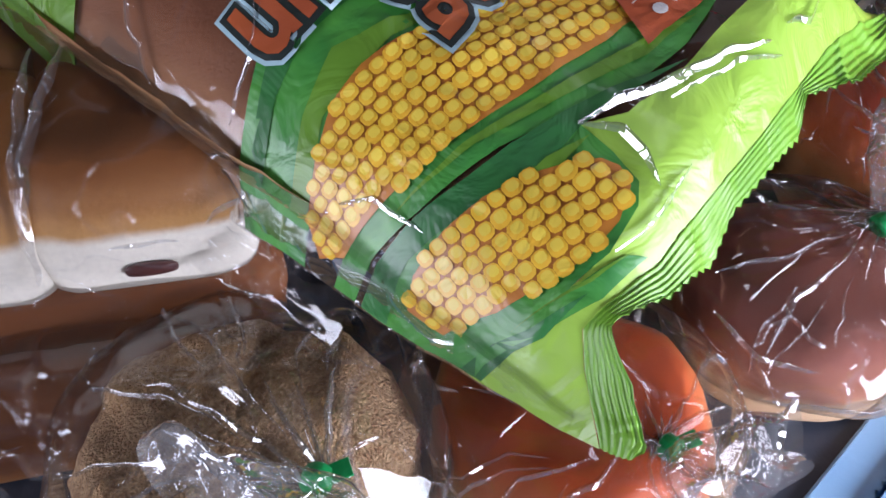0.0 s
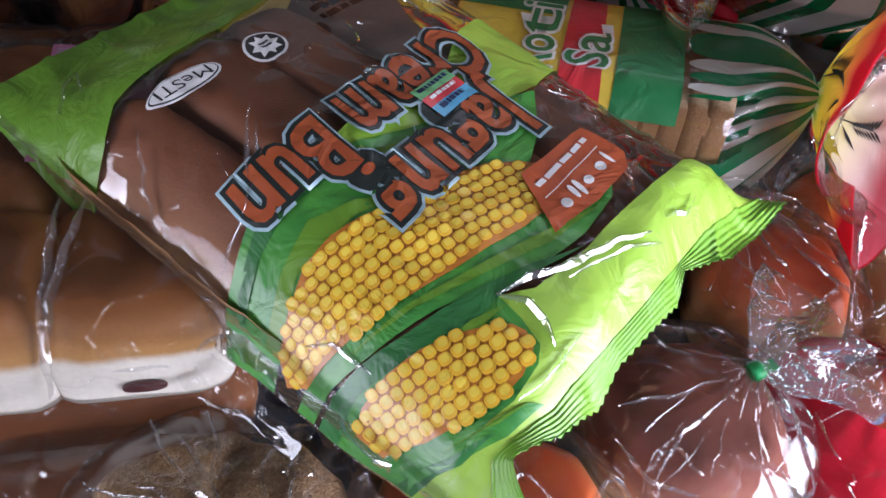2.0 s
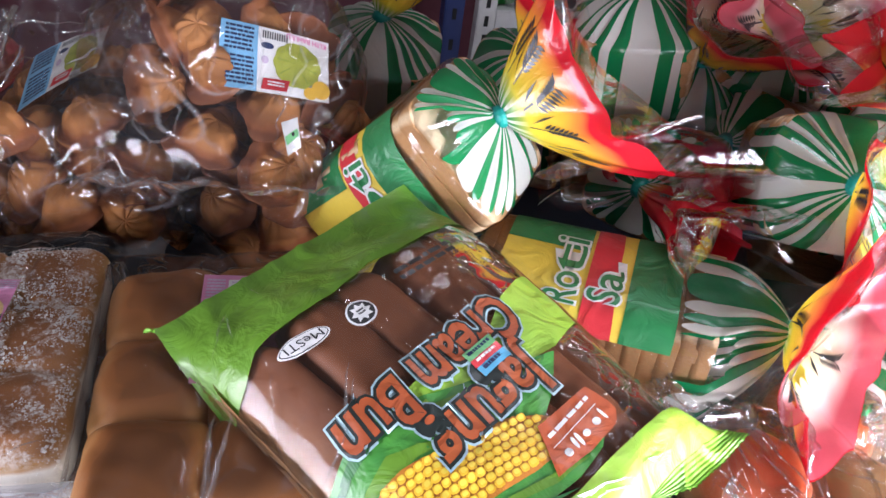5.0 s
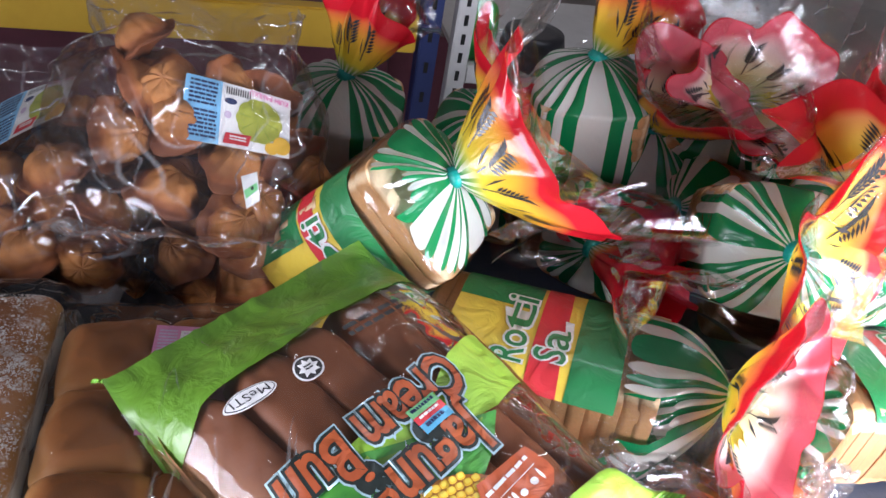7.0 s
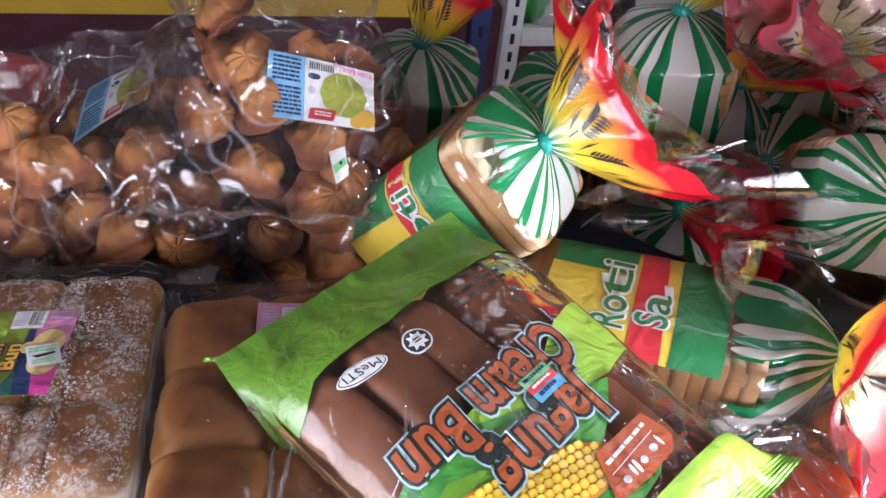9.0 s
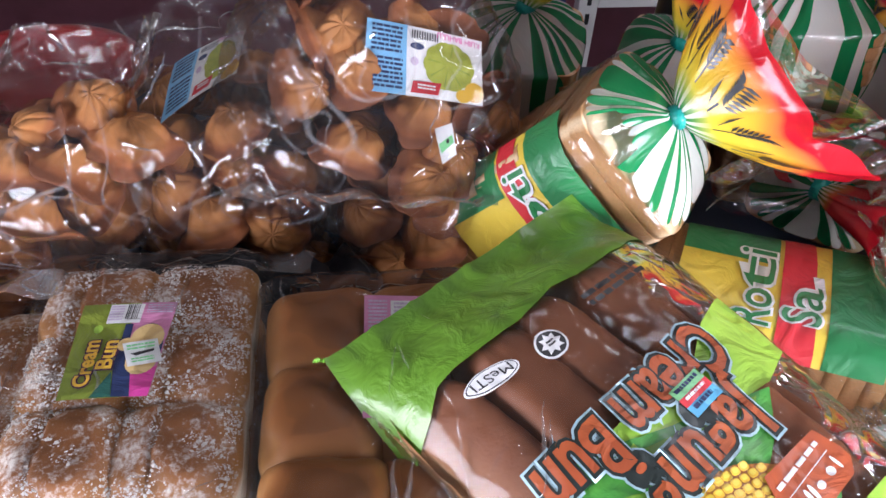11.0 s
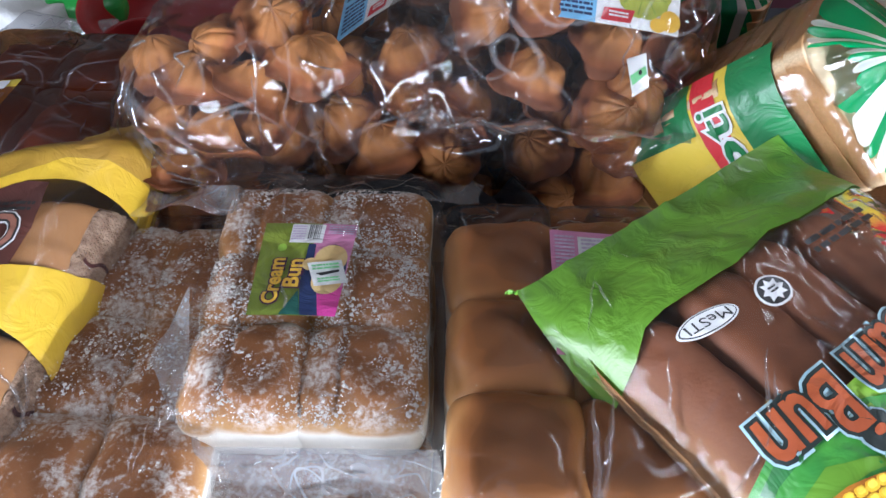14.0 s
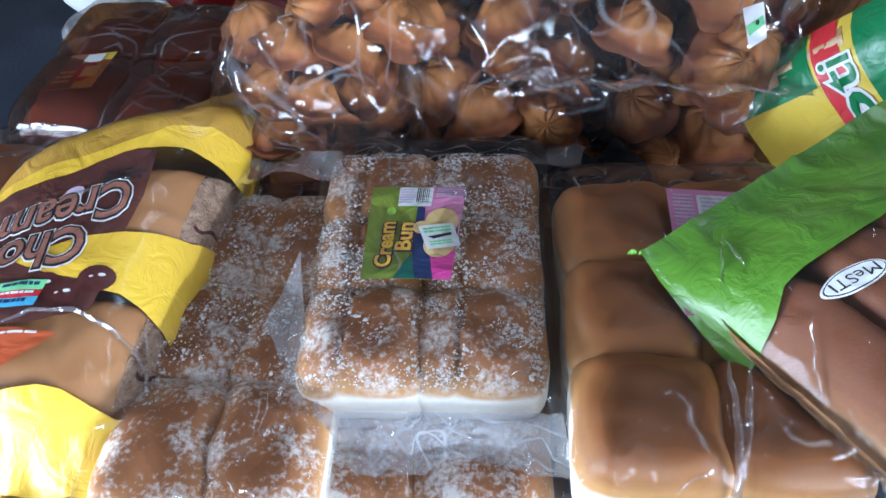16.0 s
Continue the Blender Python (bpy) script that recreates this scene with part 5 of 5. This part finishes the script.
striped_loaf((0.304, 0.475, 0.970), (-0.05, -0.80, 0.55), "striped bag loaf with a wide yellow tail facing the front", tail=(0.030, -0.040, 0.008), spread=0.24, thin=0.13, wide=(-0.6, 0.6, 0.55), seed=6.6, ruffle=0.55, ears=12, film=STRIPED_TALL)
striped_loaf((0.393, 0.608, 0.975), (0.05, -0.25, 0.95), "upright striped bag loaf with a red tail", body=0.19, tail=(0.02, 0.02, 0.085), spread=0.12, thin=0.07, seed=7.9, film=STRIPED_TALL)
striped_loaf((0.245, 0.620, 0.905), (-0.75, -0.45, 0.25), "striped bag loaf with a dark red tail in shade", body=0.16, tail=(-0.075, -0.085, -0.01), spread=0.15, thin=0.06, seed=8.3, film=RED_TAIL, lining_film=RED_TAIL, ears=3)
striped_loaf((0.335, 0.455, 0.815), (-0.92, -0.25, 0.05), "sandwich loaf lying low in its printed bag", body=0.18, tail=(-0.02, -0.02, 0.03), spread=0.04, thin=0.03, seed=9.4, tag=(0.10, 0.34, (("Putih", 0.5, 0.5),)), ears=0, pale=True)


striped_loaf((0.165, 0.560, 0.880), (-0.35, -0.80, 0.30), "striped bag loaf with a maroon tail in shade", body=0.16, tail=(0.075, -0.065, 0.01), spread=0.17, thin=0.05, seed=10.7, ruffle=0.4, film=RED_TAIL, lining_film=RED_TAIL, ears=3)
striped_loaf((0.215, 0.680, 0.960), (0.0, -0.45, 0.85), "striped bag loaf with a pink tail", body=0.18, tail=(0.03, -0.04, 0.07), spread=0.17, thin=0.09, seed=11.9, lining_film=PINK_LINING, ruffle=0.45, film=STRIPED_TALL)
striped_loaf((0.375, 0.520, 1.000), (-0.1, -0.5, 0.80), "striped bag loaf with a red and clear tail", body=0.20, tail=(-0.05, -0.02, 0.085), spread=0.17, thin=0.08, seed=12.4, ruffle=0.45, film=STRIPED_TALL)
striped_loaf((0.470, 0.560, 0.930), (0.1, -0.6, 0.70), "striped bag loaf at the edge of the pile", body=0.17, tail=(0.02, -0.05, 0.07), spread=0.15, thin=0.10, seed=13.6, lining_film=PINK_LINING, film=STRIPED_TALL)
striped_loaf((0.045, 0.700, 0.930), (-0.1, -0.4, 0.85), "shaded striped bag loaf behind the front loaf", body=0.16, tail=(0.03, 0.01, 0.075), spread=0.12, thin=0.06, seed=14.2, film=STRIPED_TALL)


# ---- small tied bags at the front ----
def round_bag(name, centre, rx, ry, rz, bun_mat, label, tape, tie, tail, film=CLEAR, seed=1.0, clump=0.05, turn=0.0, bun=None):
    """Buns in a soft clear bag that is tied on top."""
    cx, cy, cz = centre
    t = thing(name, pose(cx, cy, cz), label, "bread", "buns in tied bags")
    tz = Vector(tie) - Vector(centre)
    tv = Vector(tail)
    sd = tv.cross(Vector((0.3, 0.2, 1))).normalized()
    nr = sd.cross(tv).normalized()

    def f(u, v):
        a = 2 * math.pi * u
        if v < 0.62:
            s = v / 0.62
            ph = -math.pi / 2 + s * math.pi * 0.93
            p = Vector((1.08 * rx * math.cos(ph) ** 0.7 * math.cos(a), 1.08 * ry * math.cos(ph) ** 0.7 * math.sin(a), 1.06 * rz + 1.06 * rz * math.sin(ph)))
            k = max(0, (s - 0.62) / 0.38)
            p = p.lerp(tz, k * k)
            p += wob(p, 26, 0.006, seed) + Vector((math.cos(a), math.sin(a), 0)) * 0.0012 * math.sin(15 * a + seed) * k * 2
            p.z = max(p.z, 0.0005)
        else:
            s = (v - 0.62) / 0.38
            r = 0.005 + clump / 2 * s ** 0.7
            g = 1 + 0.35 * s * math.sin(4 * a + seed)
            p = tz + tv * s + sd * r * g * math.cos(a) + nr * r * 0.5 * g * math.sin(a) + wob((u, v, seed), 9, 0.012 * s)
        return p
    bm, mt = bun or (loaf_form(rx * 1.78, ry * 1.78, rz * 1.72, 0.85, 0.6, 0.25, 0.004, seed, 44, 16), bun_mat)
    part("bun", bm, mt, t, at=pose(0, 0, 0.002, 0, 0, turn))
    part("bag", sheet(lambda u, v: f(u, v * 0.62), 90, 56, True), film, t, "crinkled bag film")
    random_folds(f, t, 24, random.Random(int(seed * 10)), 0.34, 0.61, size=0.0011, high=0.0024)
    random_folds(f, t, 10, random.Random(int(seed * 10) + 1), 0.28, 0.5, False, size=0.0011, high=0.0024)
    random_folds(f, t, 10, random.Random(int(seed * 10) + 2), 0.66, 0.98, size=0.0009, high=0.0016)
    part("bag_mouth", sheet(lambda u, v: f(u, 0.62 + v * 0.38), 70, 20, True), CLUMP if film is CLEAR else film, t, "bunched open mouth of the bag")
    ring = bmesh.new()
    bmesh.ops.create_cone(ring, segments=12, radius1=0.0052, radius2=0.005, depth=0.007, cap_ends=True)
    bmesh.ops.bevel(ring, geom=ring.edges[:], offset=0.001, segments=1, affect="EDGES")
    part("tie", ring, tape, t, "tape tie", aim(tz, tv) @ pose(0, 0, 0, 0, 90, 0))
    ends = box(-0.002, -0.003, -0.0005, 0.011, 0.003, 0.0005)
    part("tie_end", ends, tape, t, at=aim(tz, (0.8, 0.3, 0.2)), smooth=False)
    return t


def bran_bun():
    """A lumpy round bun with a shallow split across its top."""
    bm = loaf_form(0.124, 0.114, 0.060, 0.9, 0.6, 0.25, 0.007, 6.3, 110, 40)
    for v in bm.verts:
        if v.co.z > 0.012:
            v.co.z -= 0.006 * math.exp(-((v.co.x - 0.004 + 0.006 * math.sin(v.co.y * 70)) / 0.004) ** 2)
            v.co += wob(v.co, 130, 0.0016, 2.0) + wob(v.co, 420, 0.0010, 3.0)
    return bm


round_bag("bagged_bun", (0.178, 0.215, 0.752), 0.062, 0.058, 0.032, PINK_BUN, "pink-brown topped bun in a crinkled clear bag with green tie", TIE_GREEN, (0.199, 0.219, 0.826), (0.035, 0.015, 0.012), seed=2.2, clump=0.075)
round_bag("bagged_bun", (0.283, 0.215, 0.752), 0.055, 0.058, 0.030, ORANGE_BUN, "red-topped bun in a red striped bag with a red tie", TIE_RED, (0.278, 0.232, 0.826), (0.03, -0.01, 0.02), film=RED_STRIPED, seed=3.1, clump=0.06)
round_bag("bagged_bun", (0.250, 0.312, 0.752), 0.052, 0.050, 0.042, ORANGE_BUN, "glossy orange-topped bun in a clear bag", TIE_GREEN, (0.205, 0.368, 0.838), (-0.015, 0.03, 0.008), seed=4.6, clump=0.06)
round_bag("bagged_bun", (0.322, 0.385, 0.752), 0.052, 0.050, 0.040, ORANGE_BUN, "orange-topped bun in a clear bag behind another", TIE_GREEN, (0.33, 0.36, 0.842), (0.02, -0.02, 0.01), seed=8.8, clump=0.06)
round_bag("bagged_bun", (0.150, 0.330, 0.752), 0.045, 0.045, 0.034, ORANGE_BUN, "orange-topped bun in a clear bag beside the corn pack", TIE_GREEN, (0.165, 0.345, 0.828), (0.02, 0.01, 0.012), seed=9.9, clump=0.06)
round_bag("bagged_bun", (0.072, 0.150, 0.752), 0.064, 0.060, 0.028, ORANGE_BUN, "orange-red topped bun in a clear bag under the corn pack", TIE_GREEN, (0.100, 0.128, 0.800), (0.02, -0.02, 0.01), seed=5.5, clump=0.07)
round_bag("bagged_bun", (-0.050, 0.126, 0.752), 0.068, 0.062, 0.034, BRAN, "round bran bun crusted with sugar in a clear bag", TIE_GREEN, (-0.022, 0.100, 0.828), (-0.004, -0.022, 0.010), seed=6.3, clump=0.07, bun=(bran_bun(), BRAN))
round_bag("bagged_bun", (0.335, 0.310, 0.752), 0.050, 0.060, 0.034, PALE_BUN, "pale golden bun in a clear bag at the edge", TIE_GREEN, (0.36, 0.28, 0.83), (0.02, -0.01, 0.02), seed=7.4)

# blue tray under the front bags
tray = thing("plastic_tray", pose(0.254, 0.100, 0.75, 0, 0, 43), "pale blue ribbed plastic tray under the front bags", "tray")
part("tray_base", box(-0.22, -0.08, 0.0, 0.22, 0.08, 0.004, 0.001), TRAY, tray, smooth=False)
for k in range(5):
    part("tray_rib", box(-0.22, 0.050 - k * 0.028, 0.004, 0.22, 0.062 - k * 0.028, 0.010, 0.003), TRAY, tray, smooth=False)


# ---- sponge cakes in clear bags ----
def cake_mesh(kind):
    """A small shell cake: lobed crown over a flared rim."""
    def f(u, v):
        a = 2 * math.pi * u
        groove = abs(math.cos(4.5 * a if kind == 2 else 4 * a)) ** 0.55
        if v < 0.22:
            t = v / 0.22
            r, z = t * 0.86, 0.02 * t + 0.10 * math.sin(t * 1.5)
        elif v < 0.46:
            t = (v - 0.22) / 0.24
            r, z = 0.86 + 0.27 * math.sin(t * math.pi), 0.12 + 0.20 * t
        else:
            t = (v - 0.46) / 0.54
            r = 0.86 * max(0.0, 1 - t) ** 0.55 * (0.87 + 0.13 * groove * (1 - 0.2 * t))
            z = 0.32 + 0.68 * math.sin(t * math.pi / 2) ** 1.1 * (0.90 + 0.10 * groove)
        e = 1.0 + 0.12 * math.cos(2 * a) * (kind == 1)
        p = Vector((0.0275 * r * math.cos(a) * e, 0.0275 * r * math.sin(a) / e, 0.030 * z))
        return p + wob(p, 40, 0.0065, kind * 3.0) + wob(p, 170, 0.0012, kind * 5.0)
    return finish(sheet(f, 72, 24, True), "sponge_cake", CAKE)


cakes = [cake_mesh(k) for k in (0, 1, 2)]


def heap(points, seed, lean, scale=1.0):
    """Cakes at the given places, with more of them underneath down to the table."""
    rng = random.Random(seed)
    for x, y, z in points:
        zz, first = z, True
        while zz > 0.765:
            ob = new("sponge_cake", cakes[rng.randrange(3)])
            k = scale * rng.uniform(0.95, 1.15)
            ob.matrix_basis = pose((rng.uniform(-0.006, 0.006) if first else 0) + x + (0 if first else rng.uniform(-0.022, 0.022)), y + (0 if first else rng.uniform(-0.006, 0.022)), zz - 0.012, lean + rng.uniform(-45, 35), rng.uniform(-40, 40), rng.uniform(0, 360)) @ Matrix.Diagonal((k, k, k, 1))
            tagged(ob, "golden brown shell-shaped sponge cake in a clear bag", "cake", "sponge cakes in bags")
            zz -= 0.031
            first = False


heap([(-0.279, 0.607, 0.993), (-0.29, 0.575, 0.962), (-0.245, 0.584, 0.968), (-0.203, 0.591, 0.975), (-0.161, 0.589, 0.970), (-0.292, 0.546, 0.930), (-0.233, 0.562, 0.945), (-0.233, 0.512, 0.896), (-0.175, 0.503, 0.888),
      (-0.146, 0.520, 0.896), (-0.29, 0.488, 0.872), (-0.177, 0.54, 0.920), (-0.333, 0.518, 0.90), (-0.130, 0.555, 0.930)], 31, 40)
heap([(-0.421, 0.459, 0.840), (-0.376, 0.479, 0.848), (-0.343, 0.515, 0.862), (-0.301, 0.509, 0.86), (-0.332, 0.463, 0.841), (-0.386, 0.524, 0.866), (-0.291, 0.472, 0.845), (-0.361, 0.556, 0.885), (-0.33, 0.58, 0.91), (-0.40, 0.57, 0.89)], 32, 25)
heap([(-0.47, 0.474, 0.910), (-0.435, 0.495, 0.918), (-0.492, 0.438, 0.892), (-0.447, 0.440, 0.890), (-0.453, 0.395, 0.866), (-0.501, 0.408, 0.870), (-0.485, 0.378, 0.845), (-0.405, 0.474, 0.905), (-0.52, 0.46, 0.89)], 33, 30)


def cake_bag(m, rx, ry, rz, label, seed, top, film=HAZY):
    """A soft clear bag round a heap of cakes, open and pulled out at its top; flat seal at the foot."""
    t = thing("cake_bag", m, label, "bag", "bags of sponge cakes")
    tv = Vector(top)

    def f(u, v):
        a = 2 * math.pi * u
        s = min(1, v / 0.72)
        ph = -math.pi / 2 + s * math.pi * 0.80
        c = math.cos(ph) ** 0.75
        p = Vector((rx * c * power(math.cos(a), 0.8), ry * c * power(math.sin(a), 0.8), rz * math.sin(ph)))
        if v > 0.72:
            k = (v - 0.72) / 0.28
            e = p + tv
            e = Vector((e.x * 1.1, tv.y + p.y * 0.3, e.z))
            p = p.lerp(e, k)
        return p + wob(p, 17, 0.016, seed) + wob(p, 60, 0.005, seed)
    part("film", sheet(f, 110, 80, True), film, t, "thin crinkled clear film")
    random_folds(f, t, 15, random.Random(int(seed)), 0.25, 0.95, size=0.0012, high=0.0024)
    random_folds(f, t, 12, random.Random(int(seed) + 50), 0.3, 0.9, False, size=0.0012, high=0.0024)

    def g(u, v):
        x = (u - 0.5) * rx * 1.7
        p = Vector((x, -ry * 0.80 - 0.022 * v, -rz * 0.50 - 0.008 * v))
        return p + wob(p, 40, 0.010, seed)
    part("seal_fin", sheet(g, 60, 8), MILKY, t, "sealed film edge")
    return t


cake_bag(pose(-0.222, 0.552, 0.905, -35, 0, 8), 0.128, 0.070, 0.125, "clear bag of brown sponge cakes with a blue and white label", 4.0, (-0.01, 0.03, 0.055))
cake_bag(pose(-0.352, 0.522, 0.850, -10, 0, 12), 0.098, 0.088, 0.085, "clear bag of brown sponge cakes with a folded label", 5.0, (0.02, 0.03, 0.06))
cake_bag(pose(-0.462, 0.440, 0.862, -25, 0, 15), 0.082, 0.080, 0.092, "clear bag of golden sponge cakes with a crumpled mouth", 6.0, (0.03, 0.03, 0.06))


def cake_label(p00, p10, p01, p11, label, bow):
    t = thing("product_label", Matrix(), label, "label")
    f = quad_sheet(p00, p10, p01, p11, bow)
    rng = random.Random(14)
    inked("label_base", [rect(0, 0, 1, 1)], f, 0.0, WHITE, t, 0.1, 0.1)
    inked("blue_part", [rect(0, 0, 0.36, 1)], f, 0.0004, LIGHT_BLUE, t, 0.1, 0.1)
    inked("small_print", bars(0.05, 0.05, 0.32, 0.45, 6, rng) + bars(0.05, 0.5, 0.33, 0.95, 7, rng), f, 0.0008, NAVY, t, 0.2, 0.2)
    inked("barcode", [rect(0.40 + i * 0.022, 0.05, 0.41 + i * 0.022, 0.17) for i in range(11)], f, 0.0006, BLACK, t, 0.3, 0.3)
    inked("oval_mark", [oval(0.45, 0.28, 0.06, 0.05)], f, 0.0006, NAVY, t, 0.3, 0.3)
    inked("round_mark", [oval(0.43, 0.50, 0.035, 0.06)], f, 0.0006, LAVENDER, t, 0.3, 0.3)
    inked("cake_picture", [[(0.72 + (0.20 + 0.015 * abs(math.cos(5 * a))) * math.cos(a), 0.50 + (0.34 + 0.02 * abs(math.cos(5 * a))) * math.sin(a)) for a in (i * 2 * math.pi / 40 for i in range(40))]], f, 0.0008, CAKE_PIC, t, 0.1, 0.1, "printed green cake picture")
    inked("cake_lines", [[(0.72, 0.48), (0.72 + 0.18 * math.cos(a - 0.04), 0.5 + 0.31 * math.sin(a - 0.04)), (0.72 + 0.18 * math.cos(a + 0.04), 0.5 + 0.31 * math.sin(a + 0.04))] for a in (0.2 + i * math.pi / 4 for i in range(8))], f, 0.0012, OLIVE, t, 0.2, 0.2)
    inked("orange_picture", [oval(0.93, 0.82, 0.08, 0.15), oval(0.84, 0.90, 0.06, 0.10)], f, 0.0010, GOLD, t, 0.1, 0.1)
    inked("red_badge", [[(0.42, 0.78), (0.66, 0.76), (0.63, 0.94), (0.40, 0.95)]], f, 0.0010, RED, t, 0.1, 0.1)
    inked("badge_strokes", bars(0.46, 0.81, 0.61, 0.90, 2, rng), f, 0.0014, WHITE, t, 0.2, 0.2)
    written("lettering", "KUIH BAHULU", f, 0.0012, MAGENTA, t, (0.80, 0.075), (-1, -0.10), (0, 1), 0.36, 0.085, 0.01, su=0.1, sv=0.1)


cake_label((-0.229, 0.573, 0.983), (-0.134, 0.566, 0.977), (-0.224, 0.533, 0.940), (-0.126, 0.532, 0.939), "blue and white label with a green cake picture", 0.003)
cake_label((-0.398, 0.560, 0.926), (-0.351, 0.612, 0.938), (-0.390, 0.500, 0.905), (-0.343, 0.560, 0.925), "blue and white label curving round a cake bag", 0.004)
tag = thing("price_tag", Matrix(), "small white and green price tag on the cake bag", "tag")
tf = quad_sheet((-0.160, 0.502, 0.932), (-0.147, 0.506, 0.937), (-0.150, 0.484, 0.912), (-0.140, 0.490, 0.919))
inked("paper", [rect(0, 0, 1, 1)], tf, 0.0, WHITE, tag, 0.5, 0.5)
inked("green_bar", [[(0.05, 0.45), (0.9, 0.35), (0.95, 0.6), (0.1, 0.72)]], tf, 0.0004, MINT, tag, 0.5, 0.5)
inked("ink_spot", [oval(0.6, 0.48, 0.10, 0.07, 10)], tf, 0.0008, BLACK, tag, 0.5, 0.5)


# ---- things behind the table ----
def basin(m, r, h, mat, label, name="basin"):
    t = thing(name, m, label, "basin")

    def f(u, v):
        a = 2 * math.pi * u
        prof = [(0.0, 0.0), (0.72, 0.0), (0.80, 0.10), (0.97, 0.92), (1.06, 0.95), (1.07, 1.0), (0.98, 1.0), (0.94, 0.92), (0.77, 0.12), (0.70, 0.04), (0.0, 0.04)]
        k = v * (len(prof) - 1)
        i = min(int(k), len(prof) - 2)
        q = k - i
        rr = prof[i][0] * (1 - q) + prof[i + 1][0] * q
        zz = prof[i][1] * (1 - q) + prof[i + 1][1] * q
        return Vector((r * rr * math.cos(a), r * rr * math.sin(a), h * zz))
    part("shell", sheet(f, 48, 30, True), mat, t)
    return t


def crumpled(name, m, sx, sy, sz, mat, label, category, seed):
    """A crumpled filled packet."""
    t = thing(name, m, label, category)

    def f(u, v):
        a = 2 * math.pi * u
        ph = -math.pi / 2 + v * math.pi
        c = max(0.0, math.cos(ph)) ** 0.6
        p = Vector((sx * c * power(math.cos(a), 0.7), sy * c * power(math.sin(a), 0.7), sz * power(math.sin(ph), 0.8) + sz))
        return p + wob(p, 22, sx * 0.22, seed) * min(1, p.z / sz) * (1 if p.z > 0.004 else 0)
    part("packet", sheet(f, 40, 26, True), mat, t)
    return t


basin(pose(-0.640, 0.690, 0.752, 0, 0, 0), 0.115, 0.055, RED_PLASTIC, "dark red plastic basin at the back of the table")
basin(pose(-0.655, 0.600, 0.752, 0, 0, 0), 0.034, 0.055, RED_PLASTIC, "small red plastic bowl behind the bread", "bowl")
crumpled("snack_packet", pose(-0.775, 0.680, 0.752, 0, 0, 20), 0.045, 0.03, 0.025, GREEN_WRAP, "small green and white snack packet", "packet", 2.0)
crumpled("snack_packet", pose(-0.83, 0.640, 0.752, 0, 0, -10), 0.055, 0.035, 0.025, WHITE, "white plastic snack packet", "packet", 3.0)
crumpled("plastic_bag", pose(-0.760, 0.590, 0.752, 0, 0, 30), 0.075, 0.05, 0.022, MILKY, "crumpled clear plastic bag", "bag", 4.0)
crumpled("brown_packet", pose(-0.602, 0.490, 0.752, 0, 0, 10), 0.035, 0.045, 0.034, OCHRE, "amber brown bread packet in shade", "packet", 5.0)
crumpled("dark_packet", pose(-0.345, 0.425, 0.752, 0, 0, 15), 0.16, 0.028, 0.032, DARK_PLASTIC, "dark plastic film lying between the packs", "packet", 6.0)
crumpled("plastic_bag", pose(0.212, 0.352, 0.806, 0, 0, 20), 0.034, 0.026, 0.022, CLEAR, "crumpled clear bag top resting on a bun", "bag", 11.0)
crumpled("plastic_bag", pose(0.292, 0.450, 0.752, 0, 0, 20), 0.050, 0.045, 0.030, CLUMP, "crumpled clear bag between the loaf and the buns", "bag", 12.0)
crumpled("snack_packet", pose(0.035, 1.77, 0.527, 0, 0, 10), 0.05, 0.03, 0.075, GREEN_WRAP, "green snack packet on the white shelf", "packet", 7.0)
crumpled("plastic_bag", pose(0.10, 1.74, 0.527, 0, 0, 10), 0.06, 0.04, 0.045, CLUMP, "clear bag of sweets on the white shelf", "bag", 8.0)
crumpled("plastic_bag", pose(0.62, 1.80, 0.60, 0, 0, 10), 0.12, 0.06, 0.10, CLUMP, "large clear bag on the white shelf", "bag", 9.0)
basin(pose(0.100, 0.960, 0.930, 180, 0, 0), 0.055, 0.18, DARK_PLASTIC, "black round plastic tub standing upside down", "tub")
